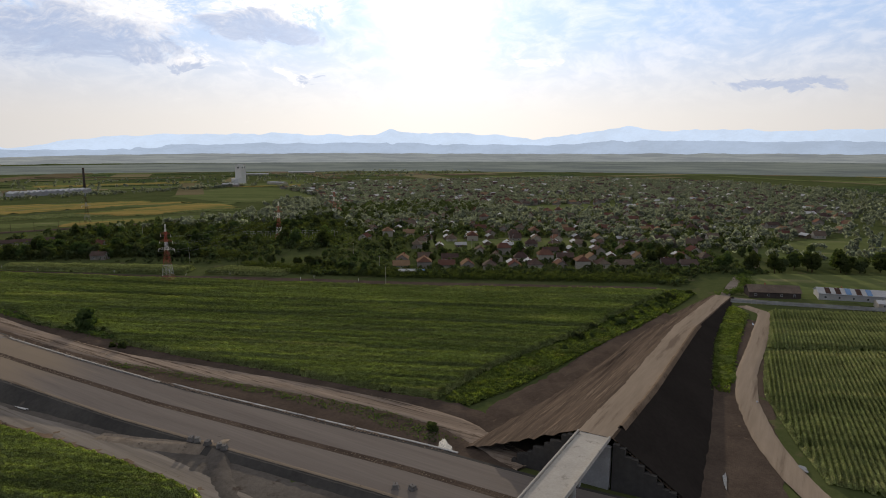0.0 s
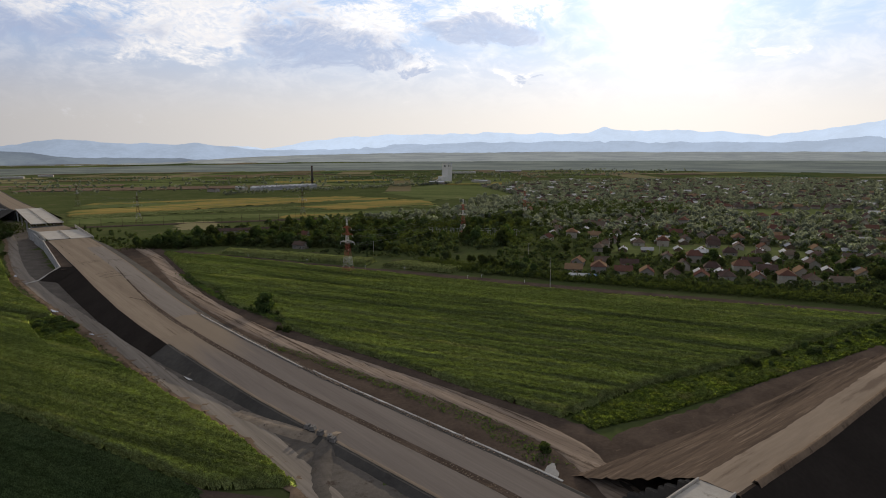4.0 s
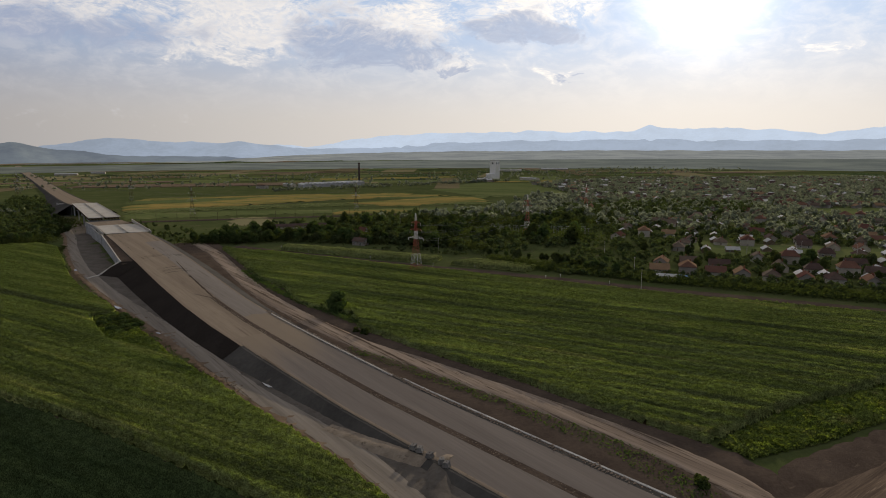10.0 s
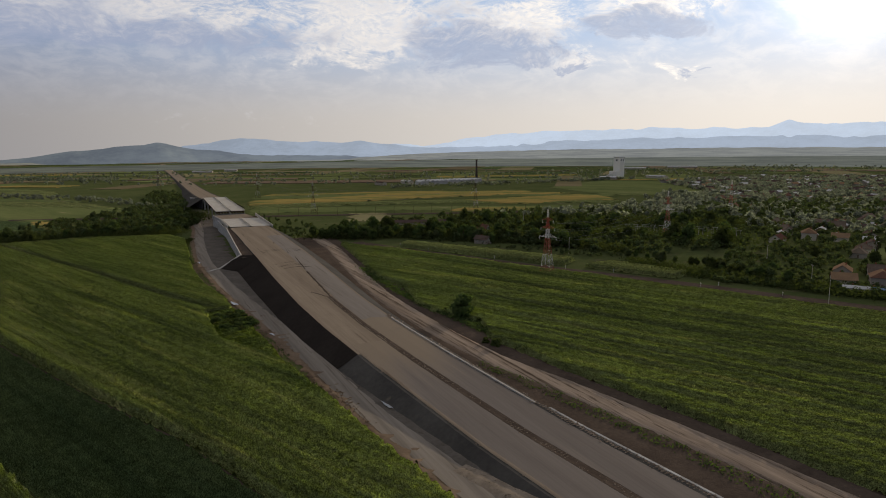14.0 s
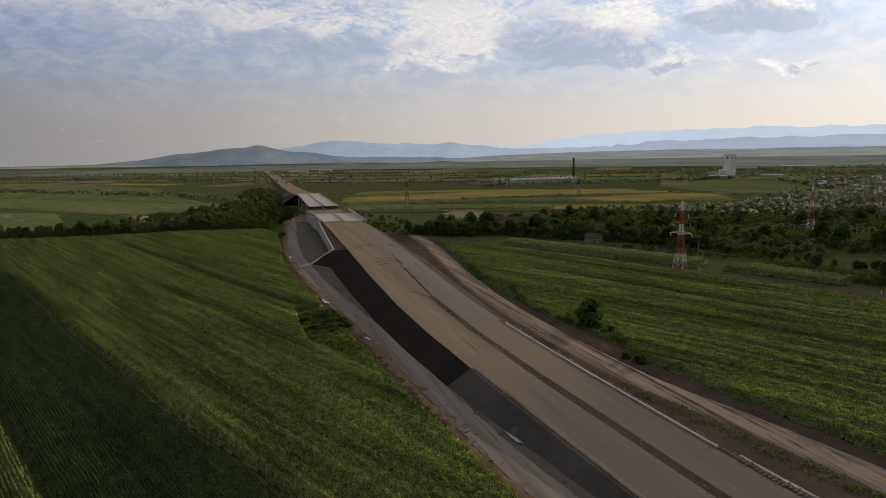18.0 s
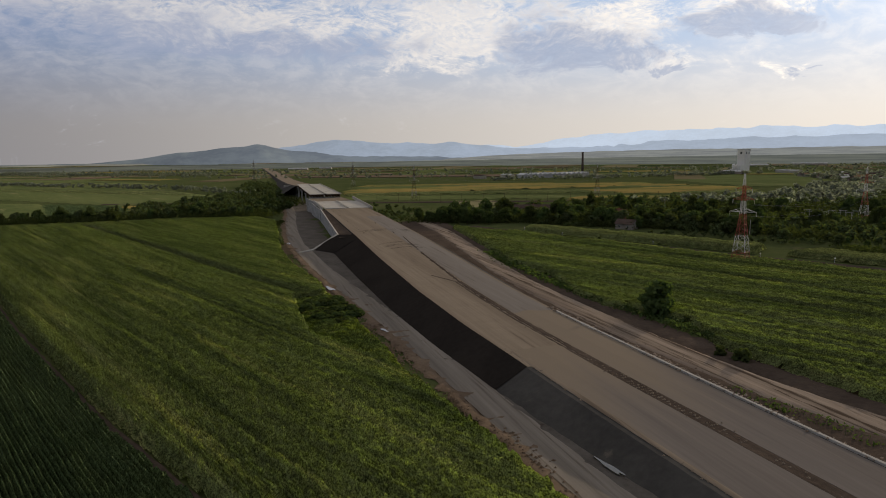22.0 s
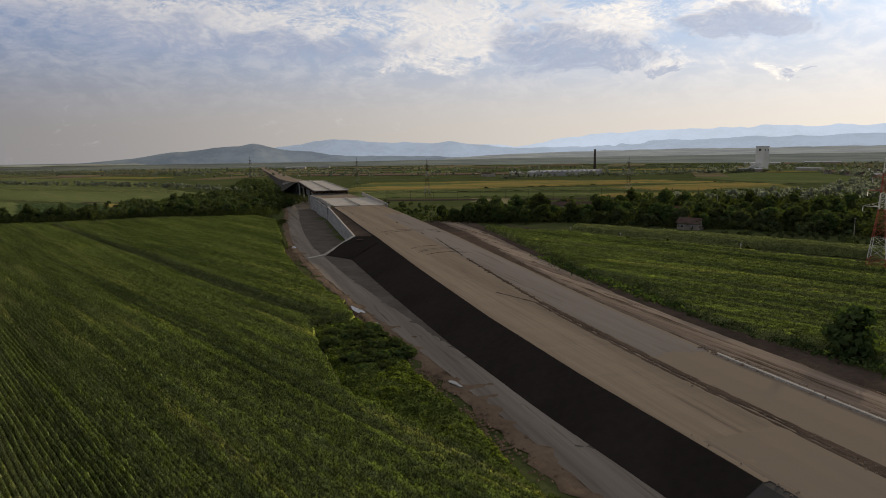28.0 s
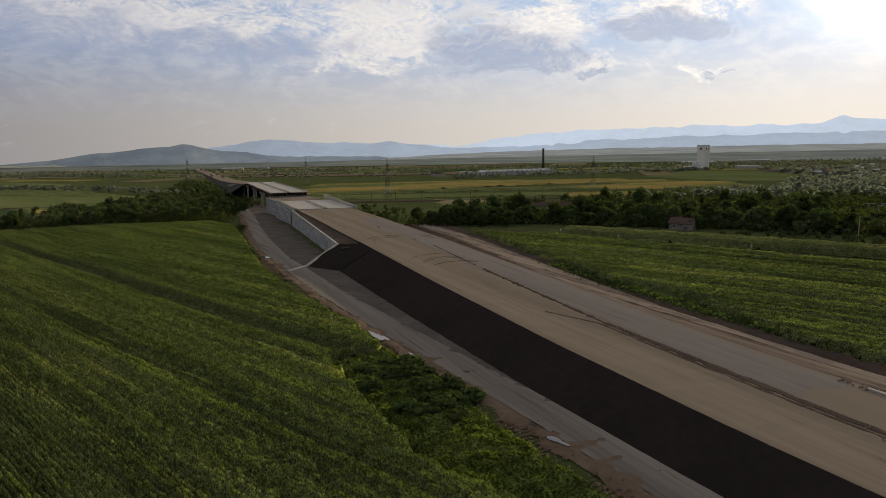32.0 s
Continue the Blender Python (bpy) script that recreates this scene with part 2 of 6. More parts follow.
ROW = (0.552, -0.834)          # the way the crop rows run
ROW_TURN = math.atan2(-0.834, 0.552)
ROAD_TURN = math.atan2(1.0, -0.17)
M = dict(
    ground=surface("ground_grass", (0.045, 0.060, 0.022), (0.082, 0.092, 0.037), 0.02, 0.3, bump=0.6, c3=(0.105, 0.092, 0.052), c3_at=0.62, dist=0.3),
    soil=surface("bare_soil", (0.100, 0.072, 0.052), (0.185, 0.138, 0.100), 0.06, 0.8, bump=0.7, c3=(0.062, 0.044, 0.033), dist=0.2),
    dark_soil=surface("dark_soil", (0.05, 0.038, 0.031), (0.095, 0.073, 0.058), 0.08, 0.9, bump=0.7, c3=(0.15, 0.11, 0.078), c3_at=0.68, dist=0.2),
    track=surface("dusty_track", (0.135, 0.105, 0.084), (0.315, 0.252, 0.198), 0.34, 1.6, bump=0.5, c3=(0.068, 0.050, 0.037), c3_at=0.57, dist=0.1, stretch=(0.022, 1, 1), turn=ROAD_TURN),
    gravel=surface("crushed_gravel", (0.152, 0.121, 0.092), (0.245, 0.200, 0.153), 0.16, 1.5, bump=0.3, c3=(0.125, 0.098, 0.075), dist=0.05, stretch=(0.03, 1, 1), turn=ROAD_TURN),
    asphalt=surface("dusty_asphalt", (0.130, 0.112, 0.100), (0.184, 0.161, 0.144), 0.14, 1.5, bump=0.12, c3=(0.180, 0.154, 0.131), c3_at=0.64, dist=0.03, stretch=(0.035, 1, 1), turn=ROAD_TURN, dust=(318, 366, (0.198, 0.161, 0.123))),
    roadbed=surface("rolled_roadbed", (0.155, 0.135, 0.118), (0.215, 0.192, 0.170), 0.12, 1.5, bump=0.15, c3=(0.125, 0.106, 0.09), dist=0.03, stretch=(0.04, 1, 1), turn=ROAD_TURN),
    site=surface("site_ground", (0.070, 0.062, 0.055), (0.130, 0.116, 0.102), 0.09, 0.8, bump=0.6, c3=(0.06, 0.048, 0.04), dist=0.15),
    block=surface("weathered_concrete", (0.11, 0.105, 0.10), (0.19, 0.18, 0.17), 0.4, 2.5, bump=0.3, vary=0.4),
    liner=surface("black_slope_cover", (0.021, 0.018, 0.016), (0.032, 0.027, 0.024), 0.05, 0.8, bump=0.3),
    slope=surface("grey_slope", (0.044, 0.042, 0.040), (0.082, 0.077, 0.071), 0.06, 0.7, bump=0.5, c3=(0.115, 0.10, 0.085), c3_at=0.68),
    concrete=surface("pale_concrete", (0.31, 0.29, 0.26), (0.43, 0.405, 0.365), 0.12, 1.6, rough=0.8, bump=0.15, c3=(0.23, 0.21, 0.186)),
    panel=surface("wall_panel", (0.26, 0.257, 0.252), (0.37, 0.364, 0.355), 0.3, 2.0, rough=0.8, bump=0.2, vary=0.35),
    steel=surface("dark_girder", (0.05, 0.035, 0.03), (0.10, 0.06, 0.045), 0.3, 2.0, rough=0.6, bump=0.1),
    corn=surface("maize_leaves", (0.104, 0.128, 0.052), (0.232, 0.256, 0.106), 0.085, 0.35, bump=1.0, bump_scale=3.0, dist=0.35, c3=(0.262, 0.264, 0.118), c3_at=0.59, stretch=(0.05, 1, 1), turn=ROW_TURN, leaf=0.5, grain=3.2, through_tint=(1.35, 1.45, 0.8)),
    corn_dark=surface("dark_crop", (0.040, 0.062, 0.028), (0.082, 0.108, 0.046), 0.05, 0.4, bump=1.0, bump_scale=3.0, dist=0.35, stretch=(0.1, 1, 1), turn=ROW_TURN, leaf=0.25, grain=3.0),
    grass=surface("tall_grass", (0.052, 0.078, 0.019), (0.115, 0.138, 0.037), 0.05, 0.9, bump=0.8, dist=0.4, leaf=0.3, c3=(0.145, 0.148, 0.052), grain=2.5),
    meadow=surface("meadow", (0.070, 0.092, 0.034), (0.128, 0.142, 0.056), 0.02, 0.15, bump=0.5, dist=0.3, stretch=(0.2, 1, 1), turn=ROW_TURN, c3=(0.18, 0.17, 0.085)),
    yellow=surface("ripe_sunflower", (0.19, 0.150, 0.050), (0.30, 0.215, 0.070), 0.02, 0.25, bump=0.4, stretch=(0.15, 1, 1), turn=ROW_TURN + 0.9, c3=(0.12, 0.13, 0.045), c3_at=0.5),
    leaf=surface("tree_leaves", (0.034, 0.050, 0.018), (0.072, 0.090, 0.034), 0.2, 2.0, bump=0.4, leaf=0.22, vary=0.6),
    leaf_wood=surface("woodland_leaves", (0.042, 0.057, 0.026), (0.086, 0.103, 0.047), 0.08, 1.2, bump=0.4, leaf=0.25, vary=0.8, island=True),
    haul=surface("pale_haul_road", (0.130, 0.113, 0.097), (0.235, 0.207, 0.178), 0.22, 1.4, bump=0.4, c3=(0.105, 0.086, 0.070), c3_at=0.6, dist=0.08, stretch=(0.03, 1, 1), turn=ROAD_TURN),
    dirt=surface("pale_dirt", (0.140, 0.115, 0.092), (0.250, 0.208, 0.165), 0.25, 1.6, bump=0.5, c3=(0.095, 0.076, 0.060), c3_at=0.6, dist=0.1),
    gully=surface("eroded_soil", (0.048, 0.037, 0.030), (0.130, 0.098, 0.075), 0.5, 1.6, bump=0.7, c3=(0.170, 0.130, 0.098), c3_at=0.6, dist=0.2, stretch=(0.03, 1, 1), turn=0.2),
    leaf_grey=surface("willow_leaves", (0.05, 0.066, 0.03), (0.085, 0.10, 0.048), 0.2, 2.0, bump=0.4, leaf=0.25, vary=0.4),
    # leaf colour paled and greyed to carry the haze over far trees
    leaf_far=surface("haze_pale_leaves", (0.112, 0.127, 0.103), (0.185, 0.200, 0.162), 0.05, 0.6, bump=0.4, leaf=0.4, vary=0.8, island=True, through_tint=(1.3, 1.35, 1.0)),
    road_ov=surface("sandy_road", (0.19, 0.152, 0.116), (0.275, 0.222, 0.172), 0.1, 0.9, bump=0.4, c3=(0.14, 0.108, 0.083), c3_at=0.6, dist=0.1, stretch=(0.07, 1, 1), turn=0.2),
    bark=surface("bark", (0.06, 0.045, 0.03), (0.11, 0.08, 0.06), 0.5, 4.0, bump=0.6),
    plaster=surface("painted_plaster", (0.27, 0.24, 0.20), (0.38, 0.35, 0.30), 0.2, 1.5, bump=0.1, vary=0.5),
    tiles=surface("clay_tiles", (0.135, 0.078, 0.056), (0.200, 0.116, 0.080), 0.2, 2.0, bump=0.4, vary=0.8),
    dark_tiles=surface("weathered_tiles", (0.085, 0.062, 0.052), (0.150, 0.112, 0.092), 0.2, 2.0, bump=0.4, vary=0.8),
    tin=surface("sheet_metal", (0.36, 0.36, 0.365), (0.50, 0.495, 0.49), 0.2, 2.0, bump=0.05, vary=0.4),
    blue=surface("blue_sheet", (0.05, 0.13, 0.27), (0.08, 0.19, 0.36), 0.2, 2.0, rough=0.45, bump=0.05, spec=0.5),
    brick=surface("red_brick", (0.17, 0.07, 0.05), (0.25, 0.11, 0.075), 0.3, 3.0, bump=0.3),
    # pale straw tone, mostly used to paint haze onto the far plain
    stubble=surface("pale_haze_stubble", (0.12, 0.105, 0.058), (0.185, 0.158, 0.09), 0.01, 0.1, bump=0.3, stretch=(0.2, 1, 1), turn=ROW_TURN, c3=(0.11, 0.12, 0.05), vary=0.5, island=True),
    dark_brick=surface("dark_brown_brick", (0.05, 0.042, 0.038), (0.085, 0.07, 0.062), 0.2, 1.5, bump=0.3),
    glass=surface("window_glass", (0.03, 0.035, 0.04), (0.05, 0.055, 0.06), 0.5, 3.0, rough=0.12, bump=0.0, spec=0.6),
    wood=surface("weathered_wood", (0.10, 0.075, 0.05), (0.18, 0.14, 0.10), 0.4, 3.0, bump=0.4),
    red=surface("red_paint", (0.25, 0.05, 0.035), (0.33, 0.075, 0.05), 0.5, 3.0, rough=0.5, bump=0.1, spec=0.3),
    white=surface("white_paint", (0.52, 0.51, 0.49), (0.62, 0.61, 0.59), 0.5, 3.0, rough=0.45, bump=0.1, spec=0.3),
    wire=surface("aluminium_wire", (0.16, 0.16, 0.165), (0.22, 0.22, 0.22), 0.5, 3.0, rough=0.6),
    water=surface("still_water", (0.05, 0.045, 0.035), (0.08, 0.07, 0.055), 0.3, 2.0, rough=0.06, bump=0.02, spec=0.7),
)


HUB = (-180.0, 200.0)


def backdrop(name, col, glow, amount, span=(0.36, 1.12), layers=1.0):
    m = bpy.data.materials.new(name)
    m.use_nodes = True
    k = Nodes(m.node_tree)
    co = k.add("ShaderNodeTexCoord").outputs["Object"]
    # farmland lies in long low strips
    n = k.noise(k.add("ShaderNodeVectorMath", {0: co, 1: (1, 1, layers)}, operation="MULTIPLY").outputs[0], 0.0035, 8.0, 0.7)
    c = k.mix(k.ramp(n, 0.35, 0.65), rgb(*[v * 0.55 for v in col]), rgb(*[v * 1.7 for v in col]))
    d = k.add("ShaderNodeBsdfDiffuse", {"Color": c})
    # hazy air painted as emission: brighter under the sun, dim away from it
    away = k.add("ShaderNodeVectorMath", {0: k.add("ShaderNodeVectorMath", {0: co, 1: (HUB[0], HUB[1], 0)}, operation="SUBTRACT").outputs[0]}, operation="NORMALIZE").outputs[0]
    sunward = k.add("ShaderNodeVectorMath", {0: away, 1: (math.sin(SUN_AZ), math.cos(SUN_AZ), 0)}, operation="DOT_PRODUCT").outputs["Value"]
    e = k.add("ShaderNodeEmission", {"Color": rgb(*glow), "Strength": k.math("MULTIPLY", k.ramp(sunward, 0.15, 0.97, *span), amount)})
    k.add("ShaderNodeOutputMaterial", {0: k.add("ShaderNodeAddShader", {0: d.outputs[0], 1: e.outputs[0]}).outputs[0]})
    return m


# ---- mesh helpers ----
def mesh_of(name, verts, faces, mat, smooth=False):
    me = bpy.data.meshes.new(name)
    me.from_pydata([tuple(v) for v in np.asarray(verts, float).tolist()], [], [tuple(f) for f in (faces.tolist() if isinstance(faces, np.ndarray) else faces)])
    me.materials.append(M[mat] if isinstance(mat, str) else mat)
    if smooth:
        me.shade_smooth()
    me.update()
    return me


def part(name, me, parent, label="", at=None):
    """Links a mesh as one object under a thing or a part."""
    ob = new(name, me)
    ob.parent = parent
    if at is not None:
        ob.matrix_basis = at
    return tagged(ob, label)


class Build:
    """Collects boxes, prisms and beams for one mesh."""

    def __init__(self):
        self.v, self.f = [], []

    def poly(self, pts, faces):
        n = len(self.v)
        self.v += [tuple(p) for p in pts]
        self.f += [tuple(n + i for i in f) for f in faces]
        return self

    def box(self, x0, y0, z0, x1, y1, z1, bevel=0.0):
        if bevel <= 0:
            return self.poly([(x0, y0, z0), (x1, y0, z0), (x1, y1, z0), (x0, y1, z0), (x0, y0, z1), (x1, y0, z1), (x1, y1, z1), (x0, y1, z1)],
                             [(3, 2, 1, 0), (4, 5, 6, 7), (0, 1, 5, 4), (1, 2, 6, 5), (2, 3, 7, 6), (3, 0, 4, 7)])
        b = bevel
        ring = [(x0 + b, y0), (x1 - b, y0), (x1, y0 + b), (x1, y1 - b), (x1 - b, y1), (x0 + b, y1), (x0, y1 - b), (x0, y0 + b)]
        cx, cy = (x0 + x1) / 2, (y0 + y1) / 2
        inn = [(x + (b if x < cx else -b) * 0.7, y + (b if y < cy else -b) * 0.7) for x, y in ring]
        pts = [(x, y, z0) for x, y in ring] + [(x, y, z1 - b) for x, y in ring] + [(x, y, z1) for x, y in inn]
        fs = [tuple(range(7, -1, -1)), tuple(range(16, 24))]
        for r in (0, 8):
            fs += [(r + i, r + (i + 1) % 8, r + 8 + (i + 1) % 8, r + 8 + i) for i in range(8)]
        return self.poly(pts, fs)

    def beam(self, a, b, w, w2=None, sides=4):
        """A bar from a to b."""
        a, b = Vector(a), Vector(b)
        d = (b - a).normalized()
        u = d.orthogonal().normalized()
        v = d.cross(u)
        w2 = w if w2 is None else w2
        ring = [(math.cos(2 * math.pi * (i + 0.5) / sides), math.sin(2 * math.pi * (i + 0.5) / sides)) for i in range(sides)]
        pts = [a + (u * c + v * s) * w for c, s in ring] + [b + (u * c + v * s) * w2 for c, s in ring]
        fs = [(i, (i + 1) % sides, sides + (i + 1) % sides, sides + i) for i in range(sides)]
        return self.poly(pts, fs + [tuple(range(sides - 1, -1, -1)), tuple(range(sides, 2 * sides))])

    def tube(self, pts, w, sides=4):
        """One unbroken bent bar through the points."""
        n = len(self.v)
        for i, p in enumerate(pts):
            d = (pts[min(i + 1, len(pts) - 1)] - pts[max(i - 1, 0)]).normalized()
            u = d.cross(Vector((0, 0, 1))).normalized()
            v = d.cross(u)
            self.v += [tuple(p + (u * math.cos(6.2832 * k / sides) + v * math.sin(6.2832 * k / sides)) * w) for k in range(sides)]
        for i in range(len(pts) - 1):
            self.f += [(n + i * sides + k, n + i * sides + (k + 1) % sides, n + (i + 1) * sides + (k + 1) % sides, n + (i + 1) * sides + k) for k in range(sides)]
        return self

    def mesh(self, name, mat, smooth=False):
        return mesh_of(name, self.v, self.f, mat, smooth)


def grid_faces(rows, cols):
    i = np.arange(rows - 1)[:, None] * cols + np.arange(cols - 1)[None, :]
    return np.stack([i, i + 1, i + cols + 1, i + cols], -1).reshape(-1, 4)


def inside(poly, x, y):
    """Which points lie in a polygon."""
    p = np.asarray(poly, float)
    hit = np.zeros(x.shape, bool)
    for (x0, y0), (x1, y1) in zip(p, np.roll(p, -1, 0)):
        if y0 != y1:
            hit ^= ((y0 > y) != (y1 > y)) & (x < (x1 - x0) * (y - y0) / (y1 - y0) + x0)
    return hit


def edge_distance(poly, x, y):
    p = np.asarray(poly, float)
    best = np.full(x.shape, 1e9)
    for a, b in zip(p, np.roll(p, -1, 0)):
        d = b - a
        t = np.clip(((x - a[0]) * d[0] + (y - a[1]) * d[1]) / max(d @ d, 1e-9), 0, 1)
        best = np.minimum(best, np.hypot(x - a[0] - t * d[0], y - a[1] - t * d[1]))
    return best


def wobble(x, y, scale, seed=0):
    """Smooth noise between -1 and 1 over arrays, from a few turned waves."""
    r = np.random.RandomState(seed)
    s = np.zeros(np.shape(x))
    for i in range(7):
        a, f, ph = r.uniform(0, 6.28), r.uniform(0.6, 2.2) / scale, r.uniform(0, 6.28)
        s = s + np.sin(6.28 * f * (x * math.cos(a) + y * math.sin(a)) + ph + 1.3 * np.sin(6.28 * f * 0.6 * (y * math.cos(a) - x * math.sin(a))))
    return s / 4.0


def smooth_line(pts, step):
    """A polyline drawn smoothly at even steps: points and the normals to their right."""
    p = np.asarray(pts, float)
    d = np.r_[0, np.cumsum(np.hypot(*np.diff(p[:, :2], axis=0).T))]
    n = max(int(d[-1] / step), 2)
    s = np.linspace(0, d[-1], n + 1)
    q = np.stack([np.interp(s, d, p[:, i]) for i in range(p.shape[1])], 1)
    for _ in range(max(2, int(14 / step))):
        q[1:-1] = 0.25 * q[:-2] + 0.5 * q[1:-1] + 0.25 * q[2:]
    t = np.gradient(q[:, :2], axis=0)
    t /= np.hypot(*t.T)[:, None]
    return q, np.stack([t[:, 1], -t[:, 0]], 1)


def ribbon(name, q, nrm, cols, mat, label="", category="", kind="structure", parent=None, rough=0.0, seed=1, skirt=0.0, edge=0.0, smooth=False):
    """A strip along a line: cols are offsets and heights, each a number or an array along the line."""
    n = len(q)
    cols = [(np.broadcast_to(o, n), np.broadcast_to(z, n)) for o, z in cols]
    if rough and len(cols) > 2 and category != "embankment":
        smooth = True
    if skirt:
        smooth = False
        cols = [(cols[0][0], cols[0][1] - skirt)] + cols + [(cols[-1][0], cols[-1][1] - skirt)]
    v = np.zeros((n, len(cols), 3))
    for i, (o, z) in enumerate(cols):
        w = edge * wobble(q[:, 0], q[:, 1], 9, seed + 5 * (i >= len(cols) / 2)) if edge and i in (0, 1, len(cols) - 2, len(cols) - 1) else 0
        v[:, i, :2] = q[:, :2] + nrm * (o + w)[:, None]
        v[:, i, 2] = z
    if rough:
        v[:, :, 2] += rough * wobble(v[:, :, 0], v[:, :, 1], 6, seed) + 0.5 * rough * wobble(v[:, :, 0], v[:, :, 1], 2.2, seed + 1)
    ob = new(name, mesh_of(name, v.reshape(-1, 3), grid_faces(n, len(cols))[:, ::-1], mat, smooth))
    if parent:
        ob.parent = parent
        return tagged(ob, label)
    return tagged(ob, label, category, kind=kind)


def crop(name, poly, mat, height, across, along, label, category="crop field", row=ROW, amp=0.35, period=0.75, seed=3, fall=1.2, base=0.02, blotch=0.35, lanes=(), smooth=True, jitter=0.13, strip=0.0):
    """A standing crop: a canopy with a ridge over every row, that falls to the ground round its edge."""
    p = np.asarray(poly, float)
    u, v = np.array(row), np.array((-row[1], row[0]))
    a0, a1, b0, b1 = (p @ u).min() - along, (p @ u).max() + along, (p @ v).min() - across, (p @ v).max() + across
    a, b = np.arange(a0, a1, along), np.arange(b0, b1, across)
    A, B = np.meshgrid(a, b, indexing="ij")
    r = np.random.RandomState(seed)
    A = A + r.uniform(-0.3, 0.3, A.shape) * along
    X, Y = A * u[0] + B * v[0], A * u[1] + B * v[1]
    ins = inside(p, X, Y)
    dist = edge_distance(p, X, Y) * np.where(ins, 1, -1)
    rise = np.clip((dist + 0.2 + 0.8 * wobble(X, Y, 5, seed)) / fall, 0, 1)
    Z = height + amp * np.cos(2 * np.pi * (B - b0) / period) + blotch * wobble(X, Y, 22, seed + 1) + 0.12 * wobble(X, Y, 3.1, seed + 2)
    Z = Z + strip * (0.6 * wobble(A * 0.03, B, 9, seed + 6) + 0.4 * wobble(A * 0.05, B, 3.2, seed + 7))
    for line, width, depth in lanes:
        near = np.full(X.shape, 1e9)
        for s, e in zip(line, line[1:]):
            near = np.minimum(near, edge_distance([s, e], X, Y))
        Z = Z - depth * np.clip(1.6 - near / width, 0, 1)
    Z = base + (np.maximum(Z, 0.2) + r.normal(0, jitter, Z.shape)) * rise
    keep = dist > -max(across, along)
    cell = keep[:-1, :-1] & keep[1:, :-1] & keep[:-1, 1:] & keep[1:, 1:]
    f = grid_faces(*A.shape)[cell.ravel()]
    use, back = np.unique(f, return_inverse=True)
    V = np.stack([X, Y, Z], -1).reshape(-1, 3)[use]
    me = mesh_of(name, V, back.reshape(-1, 4), mat, smooth)
    return tagged(new(name, me), label, category, kind="stuff")

# ---- the ground ----

def build_ground():
    fine = np.arange(-330, 330, 4.0)
    far = 330 + np.cumsum(np.geomspace(5, 420, 34))
    far = far[far < 4900]
    c = np.r_[-far[::-1], fine, far]
    X, Y = np.meshgrid(c + HUB[0] + 60, c + HUB[1] + 190, indexing="ij")
    R = np.hypot(X - HUB[0], Y - HUB[1])
    Z = -0.25 + 0.18 * wobble(X, Y, 40, 11) + 0.06 * wobble(X, Y, 11, 12)
    Z = np.where(R > 600, -0.3, Z)
    V = np.stack([X, Y, Z], -1).reshape(-1, 3)
    ob = new("ground", mesh_of("ground", V, grid_faces(*X.shape), "ground", True))
    tagged(ob, "wide flat plain of rough grass and dry weeds", "ground", kind="structure")


build_ground()

# ---- motorway ----
LINE = [(25, -200, 0.8), (-35, 0, 0.8), (-64, 100, 0.9), (-83, 170, 1.0), (-90, 204, 1.0), (-101, 244, 1.3), (-114.5, 292, 1.9), (-129, 350, 3.7),
        (-138, 394, 4.4), (-144, 431, 5.0), (-152, 500, 6.0), (-158, 552, 6.8), (-171, 645, 8.1), (-179, 696, 8.7)]
mw, mn = smooth_line(LINE, 2.0)
mz = mw[:, 2]


def stretch_of(q, y0, y1):
    return (q[:, 1] >= y0) & (q[:, 1] <= y1)


def along_motorway(name, y0, y1, cols, mat, **kw):
    s = stretch_of(mw, y0, y1)
    cols = [(o[s] if isinstance(o, np.ndarray) else o, mz[s] + dz if not isinstance(dz, np.ndarray) else dz[s]) for o, dz in cols]
    return ribbon(name, mw[s], mn[s], cols, mat, **kw)


WIDE = np.interp(mw[:, 1], (0, 300, 370, 420, 455, 490, 545, 600, 650, 696), (13.5, 14, 14.3, 15.2, 16.2, 17.2, 18, 18, 17.5, 17))
toe = 1.7 * (mz + 0.4)
left_toe = np.where(mw[:, 1] > 566, 0.3, toe)
along_motorway("motorway_embankment", -200, 697, [(-WIDE - left_toe, np.full(len(mz), -0.4)), (-WIDE, -0.1), (0, -0.05), (13.5, -0.1), (13.5 + toe, np.full(len(mz), -0.4))],
               "slope", label="raised motorway embankment of compacted grey earth", category="embankment", rough=0.05)
along_motorway("left_carriageway", -200, 372, [(-12.0, 0.02), (-6.5, 0.16), (-1.25, 0.12)], "asphalt", label="dusty grey unmarked carriageway", category="road", skirt=0.25, rough=0.01)
along_motorway("right_carriageway", -200, 402, [(1.25, 0.12), (6.5, 0.16), (12.2, 0.02)], "asphalt", label="pale grey unmarked carriageway", category="road", skirt=0.25, rough=0.01)
along_motorway("gravel_roadbed", 360, 697, [(-WIDE + 0.3, -0.02), (-7, 0.08), (0, 0.10), (7, 0.08), (13.3, -0.02)], "gravel",
               label="beige crushed gravel roadbed with tyre marks", category="road", skirt=0.1, rough=0.03)
along_motorway("rolled_roadbed", 398, 640, [(1.4, 0.13), (6.5, 0.15), (12.4, 0.04)], "roadbed", label="smooth grey rolled roadbed", category="road", rough=0.01, seed=14)
along_motorway("road_shoulder", -200, 372, [(-13.1, -0.02), (-12.6, 0.10), (-12.05, 0.06)], "gravel", label="beige gravel shoulder of the carriageway", category="road edge", rough=0.01, seed=13)
